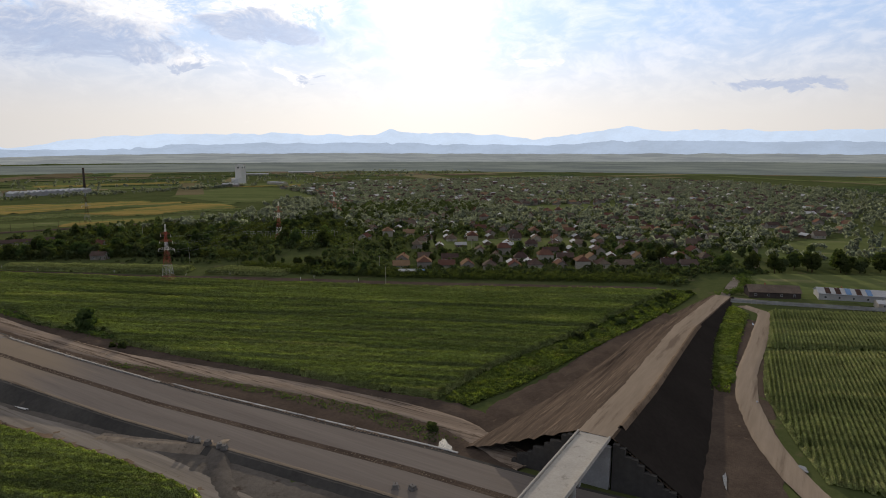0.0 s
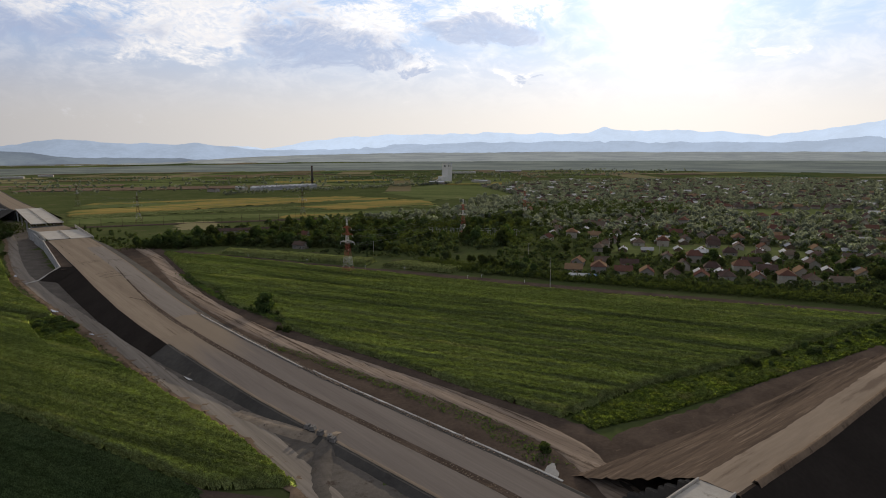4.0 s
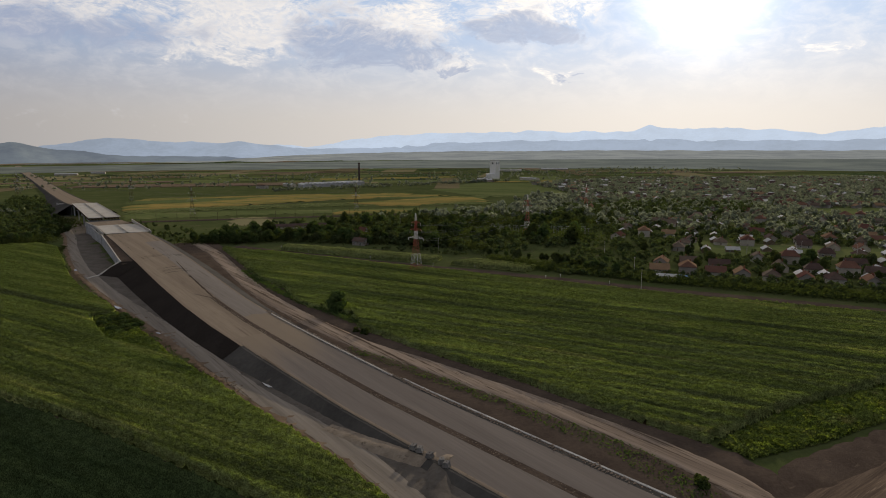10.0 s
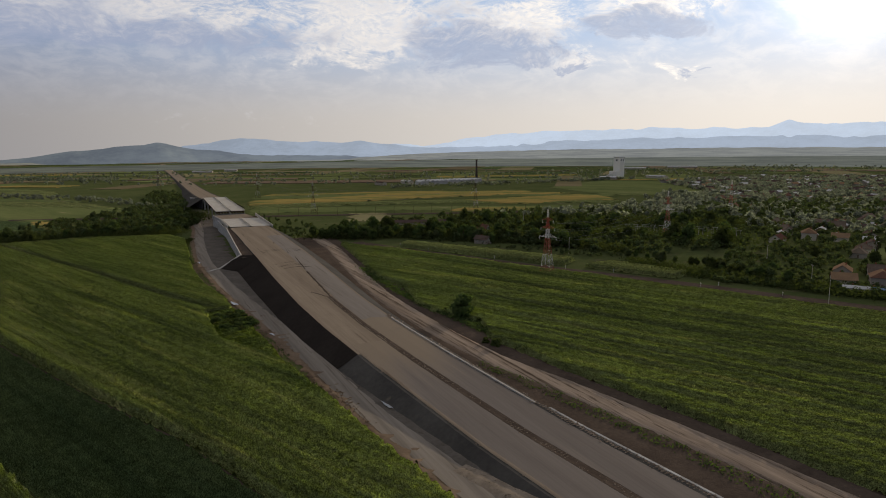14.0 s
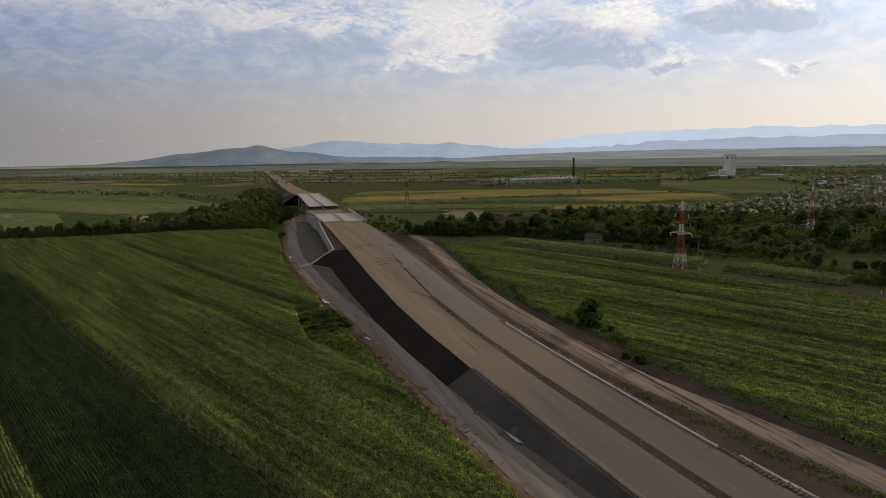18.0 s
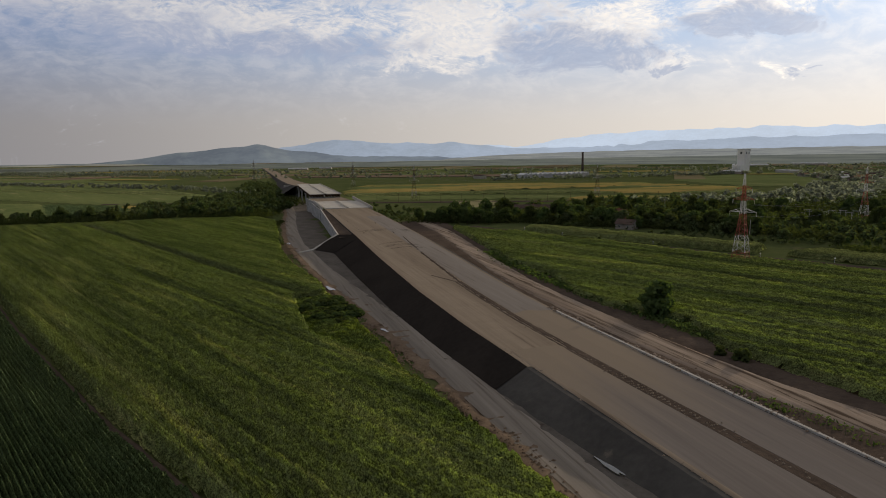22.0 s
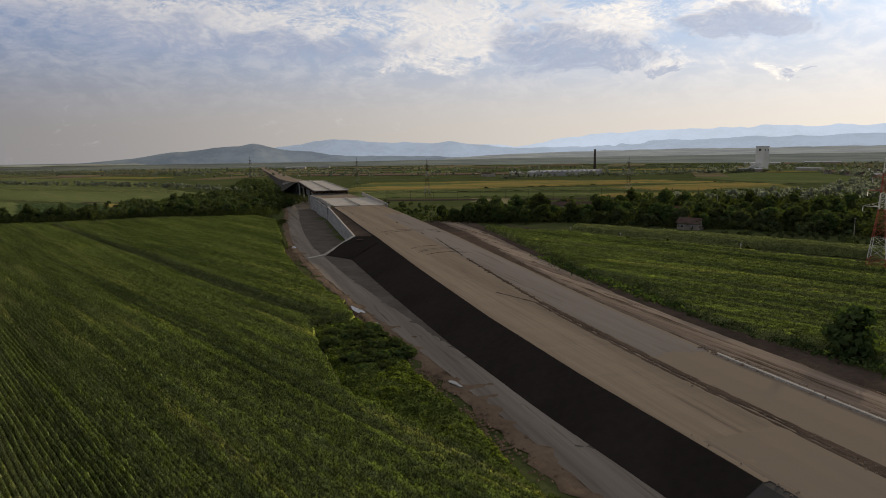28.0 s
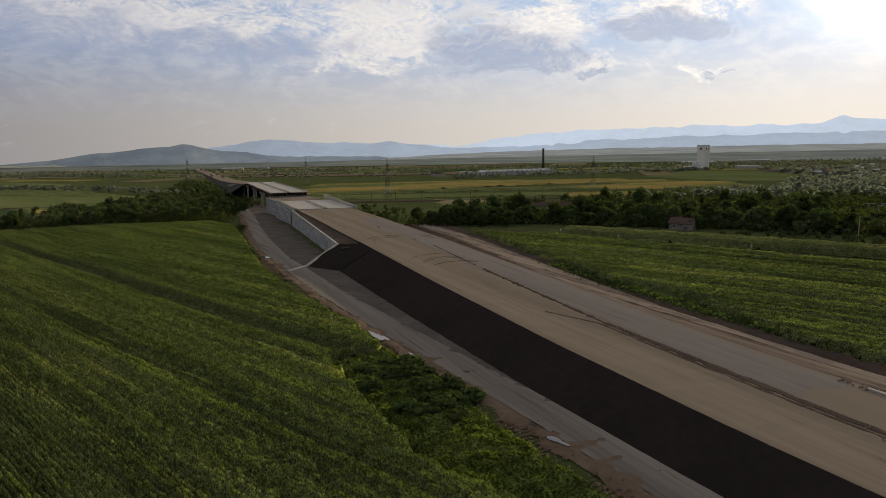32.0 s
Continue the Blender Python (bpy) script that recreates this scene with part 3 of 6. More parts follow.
along_motorway("median_strip", -200, 440, [(-1.2, 0.10), (-0.75, 0.14), (-0.4, 0.08), (0.3, 0.09), (0.75, 0.15), (1.2, 0.10)], "dark_soil",
               label="dark rubble and soil in the central strip", category="median", rough=0.015, seed=4)
lin = stretch_of(mw, 361, 567)
ribbon("slope_cover", mw[lin], mn[lin], [(-WIDE[lin] - toe[lin] * 0.95, 0.12), (-WIDE[lin] - toe[lin] * 0.5, mz[lin] * 0.5 - 0.1), (-WIDE[lin] + 0.1, mz[lin] + 0.06)], "liner",
       label="black erosion-control cover on the embankment slope", category="slope cover", rough=0.03, seed=8)

# haul road, service track and bare ground beside the motorway
haul, hn = smooth_line([(-118, 150), (-124, 200), (-127, 227), (-131, 262), (-137, 285), (-147, 318), (-152, 340), (-162, 387), (-170.5, 422), (-180.5, 460),
                        (-192.5, 510), (-207, 583), (-213, 630), (-220, 700), (-224, 760), (-236, 860), (-262, 1000)], 2.5)
ribbon("worksite_soil", haul, hn, [(-6.5, -0.1), (-5, 0.25), (-3.8, 0.06), (0, 0.02)], "soil", label="bare brown soil bank beside the haul road", category="soil", rough=0.2, seed=5, edge=1.2)
ribbon("grey_site_ground", haul, hn, [(-0.5, 0.03), (4, 0.04), (12, -0.05), (22, -0.4)], "site", label="bare grey ground below the embankment", category="soil", rough=0.1, seed=9)
ribbon("haul_road", haul, hn, [(-3.6, 0.08), (-2, 0.16), (-1, 0.12), (0, 0.19), (1.2, 0.12), (2, 0.16), (3.6, 0.08)], "haul",
       label="pale dusty haul road with wheel ruts", category="dirt road", rough=0.04, seed=6, edge=0.2)
trk, tn = smooth_line([(-66, 182), (-63, 196), (-59, 214), (-62, 236), (-72, 270), (-89, 321), (-100, 350), (-106.5, 378), (-110.5, 400), (-114, 424), (-116.5, 442),
                       (-119, 466), (-120.5, 506), (-122, 553), (-123, 611), (-130, 680)], 2.5)
ribbon("ditch_soil", trk, tn, [(-21, -0.1), (-19, 0.16), (-14, 0.25), (-9.5, 0.1), (-7.5, 0.1), (-5.5, 0.3), (-4.6, 0.0), (0, -0.25), (4.8, 0.0), (6, 0.34), (9, 0.3), (13, 0.0)], "dark_soil", label="dark churned soil and drainage ditch", category="soil", rough=0.15, seed=15, edge=1.0)
ribbon("service_track", trk, tn, [(-4.8, -0.1), (-3.8, 0.34), (-2.9, 0.2), (-2.1, 0.42), (-1.3, 0.2), (-0.4, 0.44), (0.5, 0.2), (1.4, 0.42), (2.2, 0.2), (3.0, 0.42), (3.9, 0.3), (5.0, -0.1)], "track",
       label="sandy service track with deep wheel ruts", category="dirt road", rough=0.04, seed=16, edge=0.3)

# ---- fields ----
RIGHT_FIELD = [(-49, 230), (-59, 256), (-68, 290), (-83, 332), (-94, 374), (-90, 392), (-95, 405), (-104, 418), (-107, 436), (-104, 470), (-112.5, 500), (-113.5, 540), (-116, 630),
               (-83, 588), (-47, 532), (-19, 488), (9, 451), (38.6, 407), (68, 362), (112, 303), (160, 239), (120, 238), (48, 234), (-9, 236)]
LEFT_FIELD = [(-131, 231), (-137, 262), (-143, 284), (-150, 306), (-157, 331), (-166, 362), (-174, 379), (-181, 388), (-190, 402), (-194.5, 428), (-198, 446), (-187.5, 451), (-190, 466), (-203, 510), (-213, 560), (-220, 620), (-229, 690), (-244, 722),
              (-305, 728), (-354, 712), (-430, 706), (-520, 690), (-349, 551), (-268, 424), (-226, 360), (-194, 317), (-150, 240)]
DARK_FIELD = [(-151.2, 239.3), (-195.7, 316.3), (-227.7, 359.3), (-269.7, 422.3), (-350.7, 550.3), (-380, 536), (-290, 403), (-218, 295), (-208, 280), (-168, 222)]
# dark strip laid in for the shadow line between the two crops
fq, fqn = smooth_line([(-136, 226), (-152, 239), (-196, 316), (-228, 359), (-270, 422), (-351, 550), (-520, 690)], 3)
ribbon("field_furrow", fq, fqn, [(-1.6, 0.0), (-0.6, 0.06), (0, -0.05), (0.6, 0.06), (1.6, 0.0)], "dark_soil", label="dark soil strip standing in for the shade between two crops", category="soil", rough=0.06, seed=19, edge=0.3)
crop("maize_field_right", RIGHT_FIELD, "corn", 2.0, 0.375, 0.62, "tall green maize standing in long rows", seed=21, smooth=False, amp=0.40, jitter=0.16, strip=0.7, blotch=0.2,
     lanes=[([(p[0] + 0.552 * a, p[1] - 0.834 * a), (p[0] + 0.552 * e, p[1] - 0.834 * e)], 1.5 * w, 1.4 * dp) for p, a, e, w, dp in (((-105, 480), -40, 300, 1.0, 0.7), ((-80, 500), -60, 330, 1.0, 1.0),
            ((-60, 520), -70, 330, 1.2, 0.8), ((-96, 430), 0, 180, 0.9, 0.7), ((-40, 500), -40, 330, 0.8, 0.5), ((-25, 500), 0, 330, 1.0, 0.8), ((-70, 370), 20, 110, 0.9, 0.8), ((-86, 455), 20, 240, 0.7, 0.5))])
crop("maize_field_left", LEFT_FIELD, "corn", 2.0, 0.375, 0.55, "bright green maize in dense straight rows", seed=22, smooth=False, amp=0.46, jitter=0.15, strip=0.3, blotch=0.2,
     lanes=[([(-354, 697), (-264, 557), (-214, 477), (-196, 452)], 2.3, 1.9), ([(-300, 560), (-212, 428)], 0.6, 0.35), ([(-262, 500), (-180, 376)], 0.7, 0.4)])
crop("dark_crop_field", DARK_FIELD, "corn_dark", 1.5, 0.375, 0.7, "dark green crop in straight rows", seed=23, smooth=False, amp=0.42, jitter=0.12, strip=0.25)
crop("maize_field_beyond", [(-209, 279), (-219, 294), (-291, 402), (-381, 535), (-560, 640), (-420, 400), (-300, 240), (-180, 205)], "corn", 2.0, 0.375, 1.0, "green maize beyond a dark strip", seed=24, smooth=False, amp=0.46, jitter=0.15, strip=0.3)
crop("young_maize_field", [(-24, 121), (-4, 133), (30, 151), (80, 164), (116, 120), (60, 60), (-10, 60)], "corn", 1.2, 0.375, 1.0, "bright green maize with wide open rows", seed=25, smooth=False, amp=0.5, period=1.5, row=(0.956, 0.294))
crop("maize_field_by_fence", [(86, 165), (152, 182), (188, 133), (150, 90), (118, 121)], "corn", 1.6, 0.5, 1.5, "green maize beside the concrete fence", seed=26, row=(0.956, 0.294), smooth=False, amp=0.45)
crop("narrow_maize_strip", [(-68, 622), (-27, 569), (14, 513), (0, 500), (-35, 549), (-77, 606)], "corn", 2.6, 0.375, 1.0, "narrow strip of green maize", seed=27)
crop("narrow_maize_plot", [(9, 491), (39, 446), (54, 455), (30, 497)], "corn", 2.2, 0.375, 1.0, "small plot of green maize", seed=28)

# ---- hills and mountains on the horizon ----
def ridge(name, dist, table, mat, label, seed, jag=0.12, foot=-60.0):
    """A range of hills round the hub: table of bearings and heights in degrees."""
    t = np.array(table)
    az = np.arange(t[0, 0], t[-1, 0], 0.12)
    el = np.interp(az, t[:, 0], t[:, 1])
    r = np.random.RandomState(seed)
    for _ in range(6):
        el[1:-1] = 0.25 * el[:-2] + 0.5 * el[1:-1] + 0.25 * el[2:]
    for gap, share in ((1.3, 1.0), (0.5, 0.55), (0.24, 0.3)):
        knots = np.arange(t[0, 0] - 1, t[-1, 0] + 2, gap)
        el = el + jag * share * np.interp(az, knots, r.uniform(-1, 1, len(knots))) * np.clip((el + 0.4) * 1.2, 0.1, 1)
    for _ in range(2):
        el[1:-1] = 0.25 * el[:-2] + 0.5 * el[1:-1] + 0.25 * el[2:]
    n = 9
    v = np.zeros((len(az), n, 3))
    for j in range(n):
        s = j / (n - 1)
        rr = dist - 420 * (1 - s)
        top = 65 + dist * np.tan(np.radians(el))
        bump = 1 + 0.02 * np.sin(az * 3.1 + 4 * s + seed) * np.sin(az * 1.3 + 9 * s)
        z = foot + (top - foot) * (s ** 0.8) * (bump if 0 < j < n - 1 else 1)
        v[:, j] = np.stack([HUB[0] + rr * np.sin(np.radians(az)), HUB[1] + rr * np.cos(np.radians(az)), z], 1)
    tagged(new(name, mesh_of(name, v.reshape(-1, 3), grid_faces(len(az), n)[:, ::-1], mat, True)), label, "mountains", kind="structure")


# blue tones and glow of the hills are haze put into the material
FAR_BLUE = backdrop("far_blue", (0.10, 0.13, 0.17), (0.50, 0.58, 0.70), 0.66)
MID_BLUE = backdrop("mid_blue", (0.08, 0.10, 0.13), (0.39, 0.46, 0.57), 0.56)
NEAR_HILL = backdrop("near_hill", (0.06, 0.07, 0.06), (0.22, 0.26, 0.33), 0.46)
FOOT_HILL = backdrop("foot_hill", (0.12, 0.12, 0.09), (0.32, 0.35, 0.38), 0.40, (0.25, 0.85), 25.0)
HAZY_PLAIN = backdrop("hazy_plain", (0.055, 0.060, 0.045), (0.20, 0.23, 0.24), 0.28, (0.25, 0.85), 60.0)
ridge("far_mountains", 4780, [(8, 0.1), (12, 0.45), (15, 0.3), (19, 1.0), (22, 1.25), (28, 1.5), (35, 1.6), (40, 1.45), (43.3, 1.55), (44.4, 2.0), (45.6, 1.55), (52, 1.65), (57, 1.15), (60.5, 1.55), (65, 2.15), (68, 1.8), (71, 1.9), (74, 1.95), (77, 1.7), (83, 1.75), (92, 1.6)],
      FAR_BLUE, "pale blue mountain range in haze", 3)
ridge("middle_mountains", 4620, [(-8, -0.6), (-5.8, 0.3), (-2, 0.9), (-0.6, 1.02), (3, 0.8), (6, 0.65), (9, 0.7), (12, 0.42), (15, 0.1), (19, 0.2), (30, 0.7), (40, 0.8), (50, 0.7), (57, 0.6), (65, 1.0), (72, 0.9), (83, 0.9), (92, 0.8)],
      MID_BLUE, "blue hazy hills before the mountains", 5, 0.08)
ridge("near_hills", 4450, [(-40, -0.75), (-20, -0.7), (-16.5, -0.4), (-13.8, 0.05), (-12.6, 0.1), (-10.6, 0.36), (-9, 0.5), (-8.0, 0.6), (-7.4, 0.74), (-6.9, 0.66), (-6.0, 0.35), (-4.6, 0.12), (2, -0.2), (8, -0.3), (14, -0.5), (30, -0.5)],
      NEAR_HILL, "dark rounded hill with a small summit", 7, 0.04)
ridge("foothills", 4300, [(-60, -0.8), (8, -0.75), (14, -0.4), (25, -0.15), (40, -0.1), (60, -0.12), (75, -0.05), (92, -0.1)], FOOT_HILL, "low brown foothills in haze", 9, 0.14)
# added ring that hides the plain behind it; its haze is emission
ridge("hazy_plain", 2750, [(-60, -1.15), (-20, -1.1), (0, -1.05), (15, -0.95), (30, -0.85), (45, -0.75), (60, -0.7), (75, -0.6), (92, -0.6)], HAZY_PLAIN, "glowing band that stands for hazy farmland below the foothills", 12, 0.09, -6.0)

# ---- plants ----
def cards(rng, pos, size, up=0.0, aspect=1.5, out=None):
    """Leaf cards, bent once along the middle, at the places given; out: the way that each one roughly faces."""
    n = len(pos)
    d = rng.normal(size=(n, 3))
    if out is not None:
        d = np.cross(out + 0.45 * d, rng.normal(size=(n, 3)))
    d[:, 2] = d[:, 2] * (1 - up) + up * rng.uniform(0.6, 1.6, n)
    d /= np.linalg.norm(d, axis=1)[:, None]
    e = np.cross(d, rng.normal(size=(n, 3)) if out is None else out + 0.3 * rng.normal(size=(n, 3)))
    e /= np.linalg.norm(e, axis=1)[:, None] + 1e-9
    s = (np.broadcast_to(size, n) * rng.uniform(0.6, 1.3, n))[:, None]
    a, b = d * s * aspect * 0.5, e * s * 0.5
    sag = np.cross(a, b)
    sag = sag / (np.linalg.norm(sag, axis=1)[:, None] + 1e-9) * s * 0.18
    v = np.stack([pos - a, pos + b + sag, pos + a, pos - b + sag], 1).reshape(-1, 3)
    return v, np.arange(4 * n).reshape(-1, 4)


def crown_mesh(name, seed, width, height, low, leaves, size, mat, blobs=16):
    rng = np.random.RandomState(seed)
    pts, outs = [], []
    for i in range(blobs):
        h = rng.uniform(0, 1)
        r = width * 0.5 * math.sin(math.pi * (0.12 + 0.8 * h)) ** 0.7
        a = rng.uniform(0, 6.28)
        c = np.array([r * 0.62 * math.cos(a), r * 0.62 * math.sin(a), low + (height - low) * (0.12 + 0.76 * h)])
        k = leaves // blobs
        d = rng.normal(size=(k, 3))
        d /= np.linalg.norm(d, axis=1)[:, None]
        rad = width * rng.uniform(0.17, 0.3)
        pts.append(c + d * rad * rng.uniform(0.7, 1.1, (k, 1)) * (1, 1, 0.85))
        outs.append(d)
    v, f = cards(rng, np.concatenate(pts), size, out=np.concatenate(outs))
    v[:, 2] = np.maximum(v[:, 2], 0.05)
    return mesh_of(name, v, f, mat)


def trunk_mesh(name, seed, height, radius):
    rng = random.Random(seed)
    b = Build()
    lean = Vector((rng.uniform(-0.3, 0.3), rng.uniform(-0.3, 0.3), height * 0.55))
    b.beam((0, 0, -0.3), lean, radius, radius * 0.6, 7)
    for i in range(5):
        a = 6.28 * i / 5 + rng.uniform(-0.4, 0.4)
        s = lean * rng.uniform(0.6, 1.0)
        b.beam(s, s + Vector((math.cos(a) * height * 0.22, math.sin(a) * height * 0.22, height * rng.uniform(0.2, 0.38))), radius * 0.45, radius * 0.12, 5)
    return b.mesh(name, "bark", True)


TREES = []
for i, (w, h, low, n, s, mt) in enumerate([(7.5, 9.5, 1.2, 900, 0.95, "leaf"), (6.0, 8.0, 0.8, 800, 0.85, "leaf"), (9.0, 11.5, 1.8, 1000, 1.1, "leaf"),
                                           (5.0, 6.0, 0.5, 600, 0.75, "leaf"), (7.0, 8.5, 0.6, 800, 0.9, "leaf_grey"), (3.2, 15.0, 1.0, 800, 0.8, "leaf")]):
    TREES.append((trunk_mesh("trunk", i, h, 0.16 + 0.012 * h), crown_mesh("crown", 40 + i, w, h, low, n, s, mt, 18), h))
SHRUBS = [crown_mesh("shrub", 60 + i, 3.2 + 0.5 * i, 2.2 + 0.4 * i, 0.0, 420, 0.5, mt, 10) for i, mt in enumerate(["leaf", "leaf", "leaf_grey"])]


def tree(kind, x, y, size, turn, label, group, name="tree", z=0.0):
    t, c, h = TREES[kind]
    ob = new(name)
    part("trunk", t, ob)
    part("crown", c, ob)
    ob.matrix_basis = pose(x, y, z - 0.15, 0, 0, turn) @ Matrix.Diagonal((size, size, size, 1))
    return tagged(ob, label, "tree", group)


def shrub(kind, x, y, size, turn, label, group, z=0.0, flat=1.0):
    ob = new("shrub", SHRUBS[kind])
    ob.matrix_basis = pose(x, y, z - 0.2, 0, 0, turn) @ Matrix.Diagonal((size, size, size * flat, 1))
    return tagged(ob, label, "shrub", group)


rnd = random.Random(5)


def belt(line, count, spread, kinds, size, label, group):
    p = np.array(line, float)
    d = np.r_[0, np.cumsum(np.hypot(*np.diff(p, axis=0).T))]
    for i in range(count):
        s = (i + rnd.uniform(0, 1)) / count * d[-1]
        x, y = np.interp(s, d, p[:, 0]), np.interp(s, d, p[:, 1])
        k = rnd.choice(kinds)
        tree(k, x + rnd.gauss(0, spread * 0.5), y + rnd.gauss(0, spread * 0.5), rnd.uniform(*size), rnd.uniform(0, 360), label, group)


belt([(-470, 716), (-430, 722), (-354, 728), (-305, 738), (-250, 742)], 46, 9, [0, 1, 3, 4, 4], (0.75, 1.15), "dense leafy tree in a hedgerow", "hedgerow trees")
belt([(-500, 722), (-430, 730), (-354, 740), (-305, 752), (-250, 756)], 26, 12, [0, 1, 2, 4, 4], (0.75, 1.1), "grey-green leafy tree in a hedgerow", "hedgerow trees")
belt([(-240, 742), (-236, 790), (-246, 850)], 14, 8, [0, 1, 3], (0.7, 1.0), "bushy tree near the viaduct", "trees by the viaduct")
belt([(-330, 760), (-270, 800), (-245, 860), (-262, 930)], 26, 16, [0, 1, 2, 3, 4], (0.7, 1.1), "bushy tree near the viaduct", "trees by the viaduct")
belt([(-128, 672), (-100, 664), (-66, 658), (-36, 636), (-12, 612), (16, 596), (44, 566)], 64, 10, [0, 1, 3, 4, 0], (0.8, 1.25), "bushy green tree at the field edge", "field edge trees")
belt([(-90, 690), (-30, 670), (40, 640), (110, 590), (150, 540)], 54, 24, [0, 1, 2, 3], (0.9, 1.3), "dark broadleaf tree in a grove", "grove trees")
belt([(20, 740), (90, 700), (170, 660), (240, 610)], 26, 22, [0, 1, 2], (0.85, 1.2), "tall dark broadleaf tree in a grove", "grove trees")
belt([(58, 520), (72, 480), (84, 440), (92, 408)], 20, 8, [1, 3, 4], (0.6, 0.95), "tree beside the gardens", "garden trees")
belt([(262, 226), (285, 195), (312, 170), (345, 150)], 20, 8, [2, 2, 0, 4], (0.9, 1.25), "large rounded tree by a meadow", "meadow trees")
tree(0, -94, 405, 1.25, 30, "large round bush beside the service track", "", "bush", -1.6)
for x, y, s in ((-95, 364, 1.3), (-97, 369, 1.0), (-90, 396, 1.0), (-86, 386, 0.8), (-99, 414, 1.1), (-84, 372, 0.7)):
    shrub(0, x, y, s, s * 300, "leafy shrub at the field edge", "field edge shrubs")
SCRUB = [(-195, 442), (-188, 448), (-179, 434), (-178, 421), (-183, 413), (-188, 413), (-193.5, 427)]
n = 0
while n < 44:
    x, y = rnd.uniform(-195, -178), rnd.uniform(411, 449)
    if inside(SCRUB, np.array(x), np.array(y)):
        n += 1
        shrub(rnd.choice((0, 0, 1)), x, y, rnd.uniform(0.8, 1.6), rnd.uniform(0, 360), "dark leafy shrub in a weedy hollow", "roadside scrub", flat=rnd.uniform(0.5, 0.75))
for i in range(7):
    shrub(rnd.choice((0, 2)), -219 + rnd.uniform(-4, 3), 588 + rnd.uniform(-8, 8), rnd.uniform(0.7, 1.2), rnd.uniform(0, 360), "shrub beside the haul road", "roadside scrub")
for i in range(46):
    t = rnd.random() ** 0.7
    shrub(rnd.choice((0, 1, 2)), 20 + 145 * t + rnd.uniform(-4, 4), 229 + 2 * t + rnd.uniform(-3.5, 3.5), rnd.uniform(0.5, 1.25), rnd.uniform(0, 360), "leafy shrub on a weedy bank", "bank shrubs")
for x, y, sz in ((-67.1, 215.1, 1.1), (-65.5, 217.5, 0.7)):
    shrub(0, x, y, sz, 200 * sz, "leafy shrub beside a puddle in the ditch", "ditch shrubs")


def thicket(name, line, width, count, height, seed, label, mat="leaf", size=0.8):
    """A thick hedge or undergrowth along a line, as leaf cards."""
    rng = np.random.RandomState(seed)
    p = np.array(line, float)
    d = np.r_[0, np.cumsum(np.hypot(*np.diff(p, axis=0).T))]
    s = rng.uniform(0, d[-1], count)
    x, y = np.interp(s, d, p[:, 0]) + rng.normal(0, width / 2.2, count), np.interp(s, d, p[:, 1]) + rng.normal(0, width / 2.2, count)
    top = height * (0.6 + 0.4 * wobble(x, y, 9, seed) + 0.2 * wobble(x, y, 3.5, seed + 1))
    v, f = cards(rng, np.stack([x, y, np.maximum(top, 0.5) * rng.uniform(0.1, 1, count) ** 0.6], 1), size)
    tagged(new(name, mesh_of(name, v, f, mat)), label, "undergrowth", kind="stuff")


thicket("hedgerow_undergrowth", [(-520, 712), (-430, 718), (-354, 724), (-305, 735), (-240, 738)], 13, 24000, 6.5, 201, "dense undergrowth of a hedgerow")
thicket("viaduct_undergrowth", [(-330, 760), (-270, 800), (-245, 860), (-262, 930)], 26, 16000, 5.5, 202, "scrub beside the viaduct", size=1.0)
thicket("field_edge_undergrowth", [(-135, 676), (-100, 664), (-66, 660), (-36, 638), (-12, 614), (16, 598), (44, 570), (62, 530)], 14, 18000, 5.5, 203, "dense undergrowth at the field edge")
thicket("grove_undergrowth", [(-90, 700), (-30, 680), (40, 650), (110, 600), (160, 540)], 40, 12000, 6.0, 204, "dense undergrowth of a grove", size=1.2)
thicket("grove_undergrowth_far", [(20, 745), (90, 705), (170, 665), (250, 610)], 34, 10000, 7.0, 205, "dense undergrowth of a far grove", size=1.3)
thicket("garden_hedge", [(40, 470), (64, 432), (90, 388), (133, 328), (170, 278), (190, 246)], 7, 14000, 3.6, 206, "garden hedges along the field path", size=0.7)
thicket("path_hedge", [(44, 500), (58, 462), (78, 425), (102, 384), (146, 326), (182, 276), (200, 250)], 9, 14000, 4.2, 210, "bushes and garden hedges beside the field path", size=0.7)
thicket("lane_hedge", [(176, 214), (200, 206), (240, 224), (262, 222)], 5, 2500, 3.0, 207, "hedge beside the village street", size=0.7)
thicket("haul_hedge", [(-226, 700), (-229, 660), (-221, 600), (-216, 575)], 4, 2500, 2.0, 208, "scrub beside the haul road", size=0.6)
thicket("track_hedge", [(-84, 360), (-92, 385), (-99, 410), (-106, 440), (-113, 490), (-116, 530)], 3.5, 3500, 2.2, 209, "weedy scrub along the service track", size=0.6)


def tufts(name, poly, count, height, size, mat, label, seed, category="weeds"):
    """Tall grass and weeds as many single blades."""
    rng = np.random.RandomState(seed)
    p = np.array(poly, float)
    x, y = rng.uniform(p[:, 0].min(), p[:, 0].max(), count * 4), rng.uniform(p[:, 1].min(), p[:, 1].max(), count * 4)
    ok = inside(p, x, y) & (wobble(x, y, 9, seed) + rng.uniform(-0.6, 0.9, len(x)) > -0.25)
    x, y = x[ok][:count], y[ok][:count]
    z = height * rng.uniform(0.15, 0.6, len(x)) * (1 + 0.5 * wobble(x, y, 6, seed + 1))
    v, f = cards(rng, np.stack([x, y, z], 1), size, up=0.75, aspect=2.2)
    return tagged(new(name, mesh_of(name, v, f, mat)), label, category, kind="stuff")


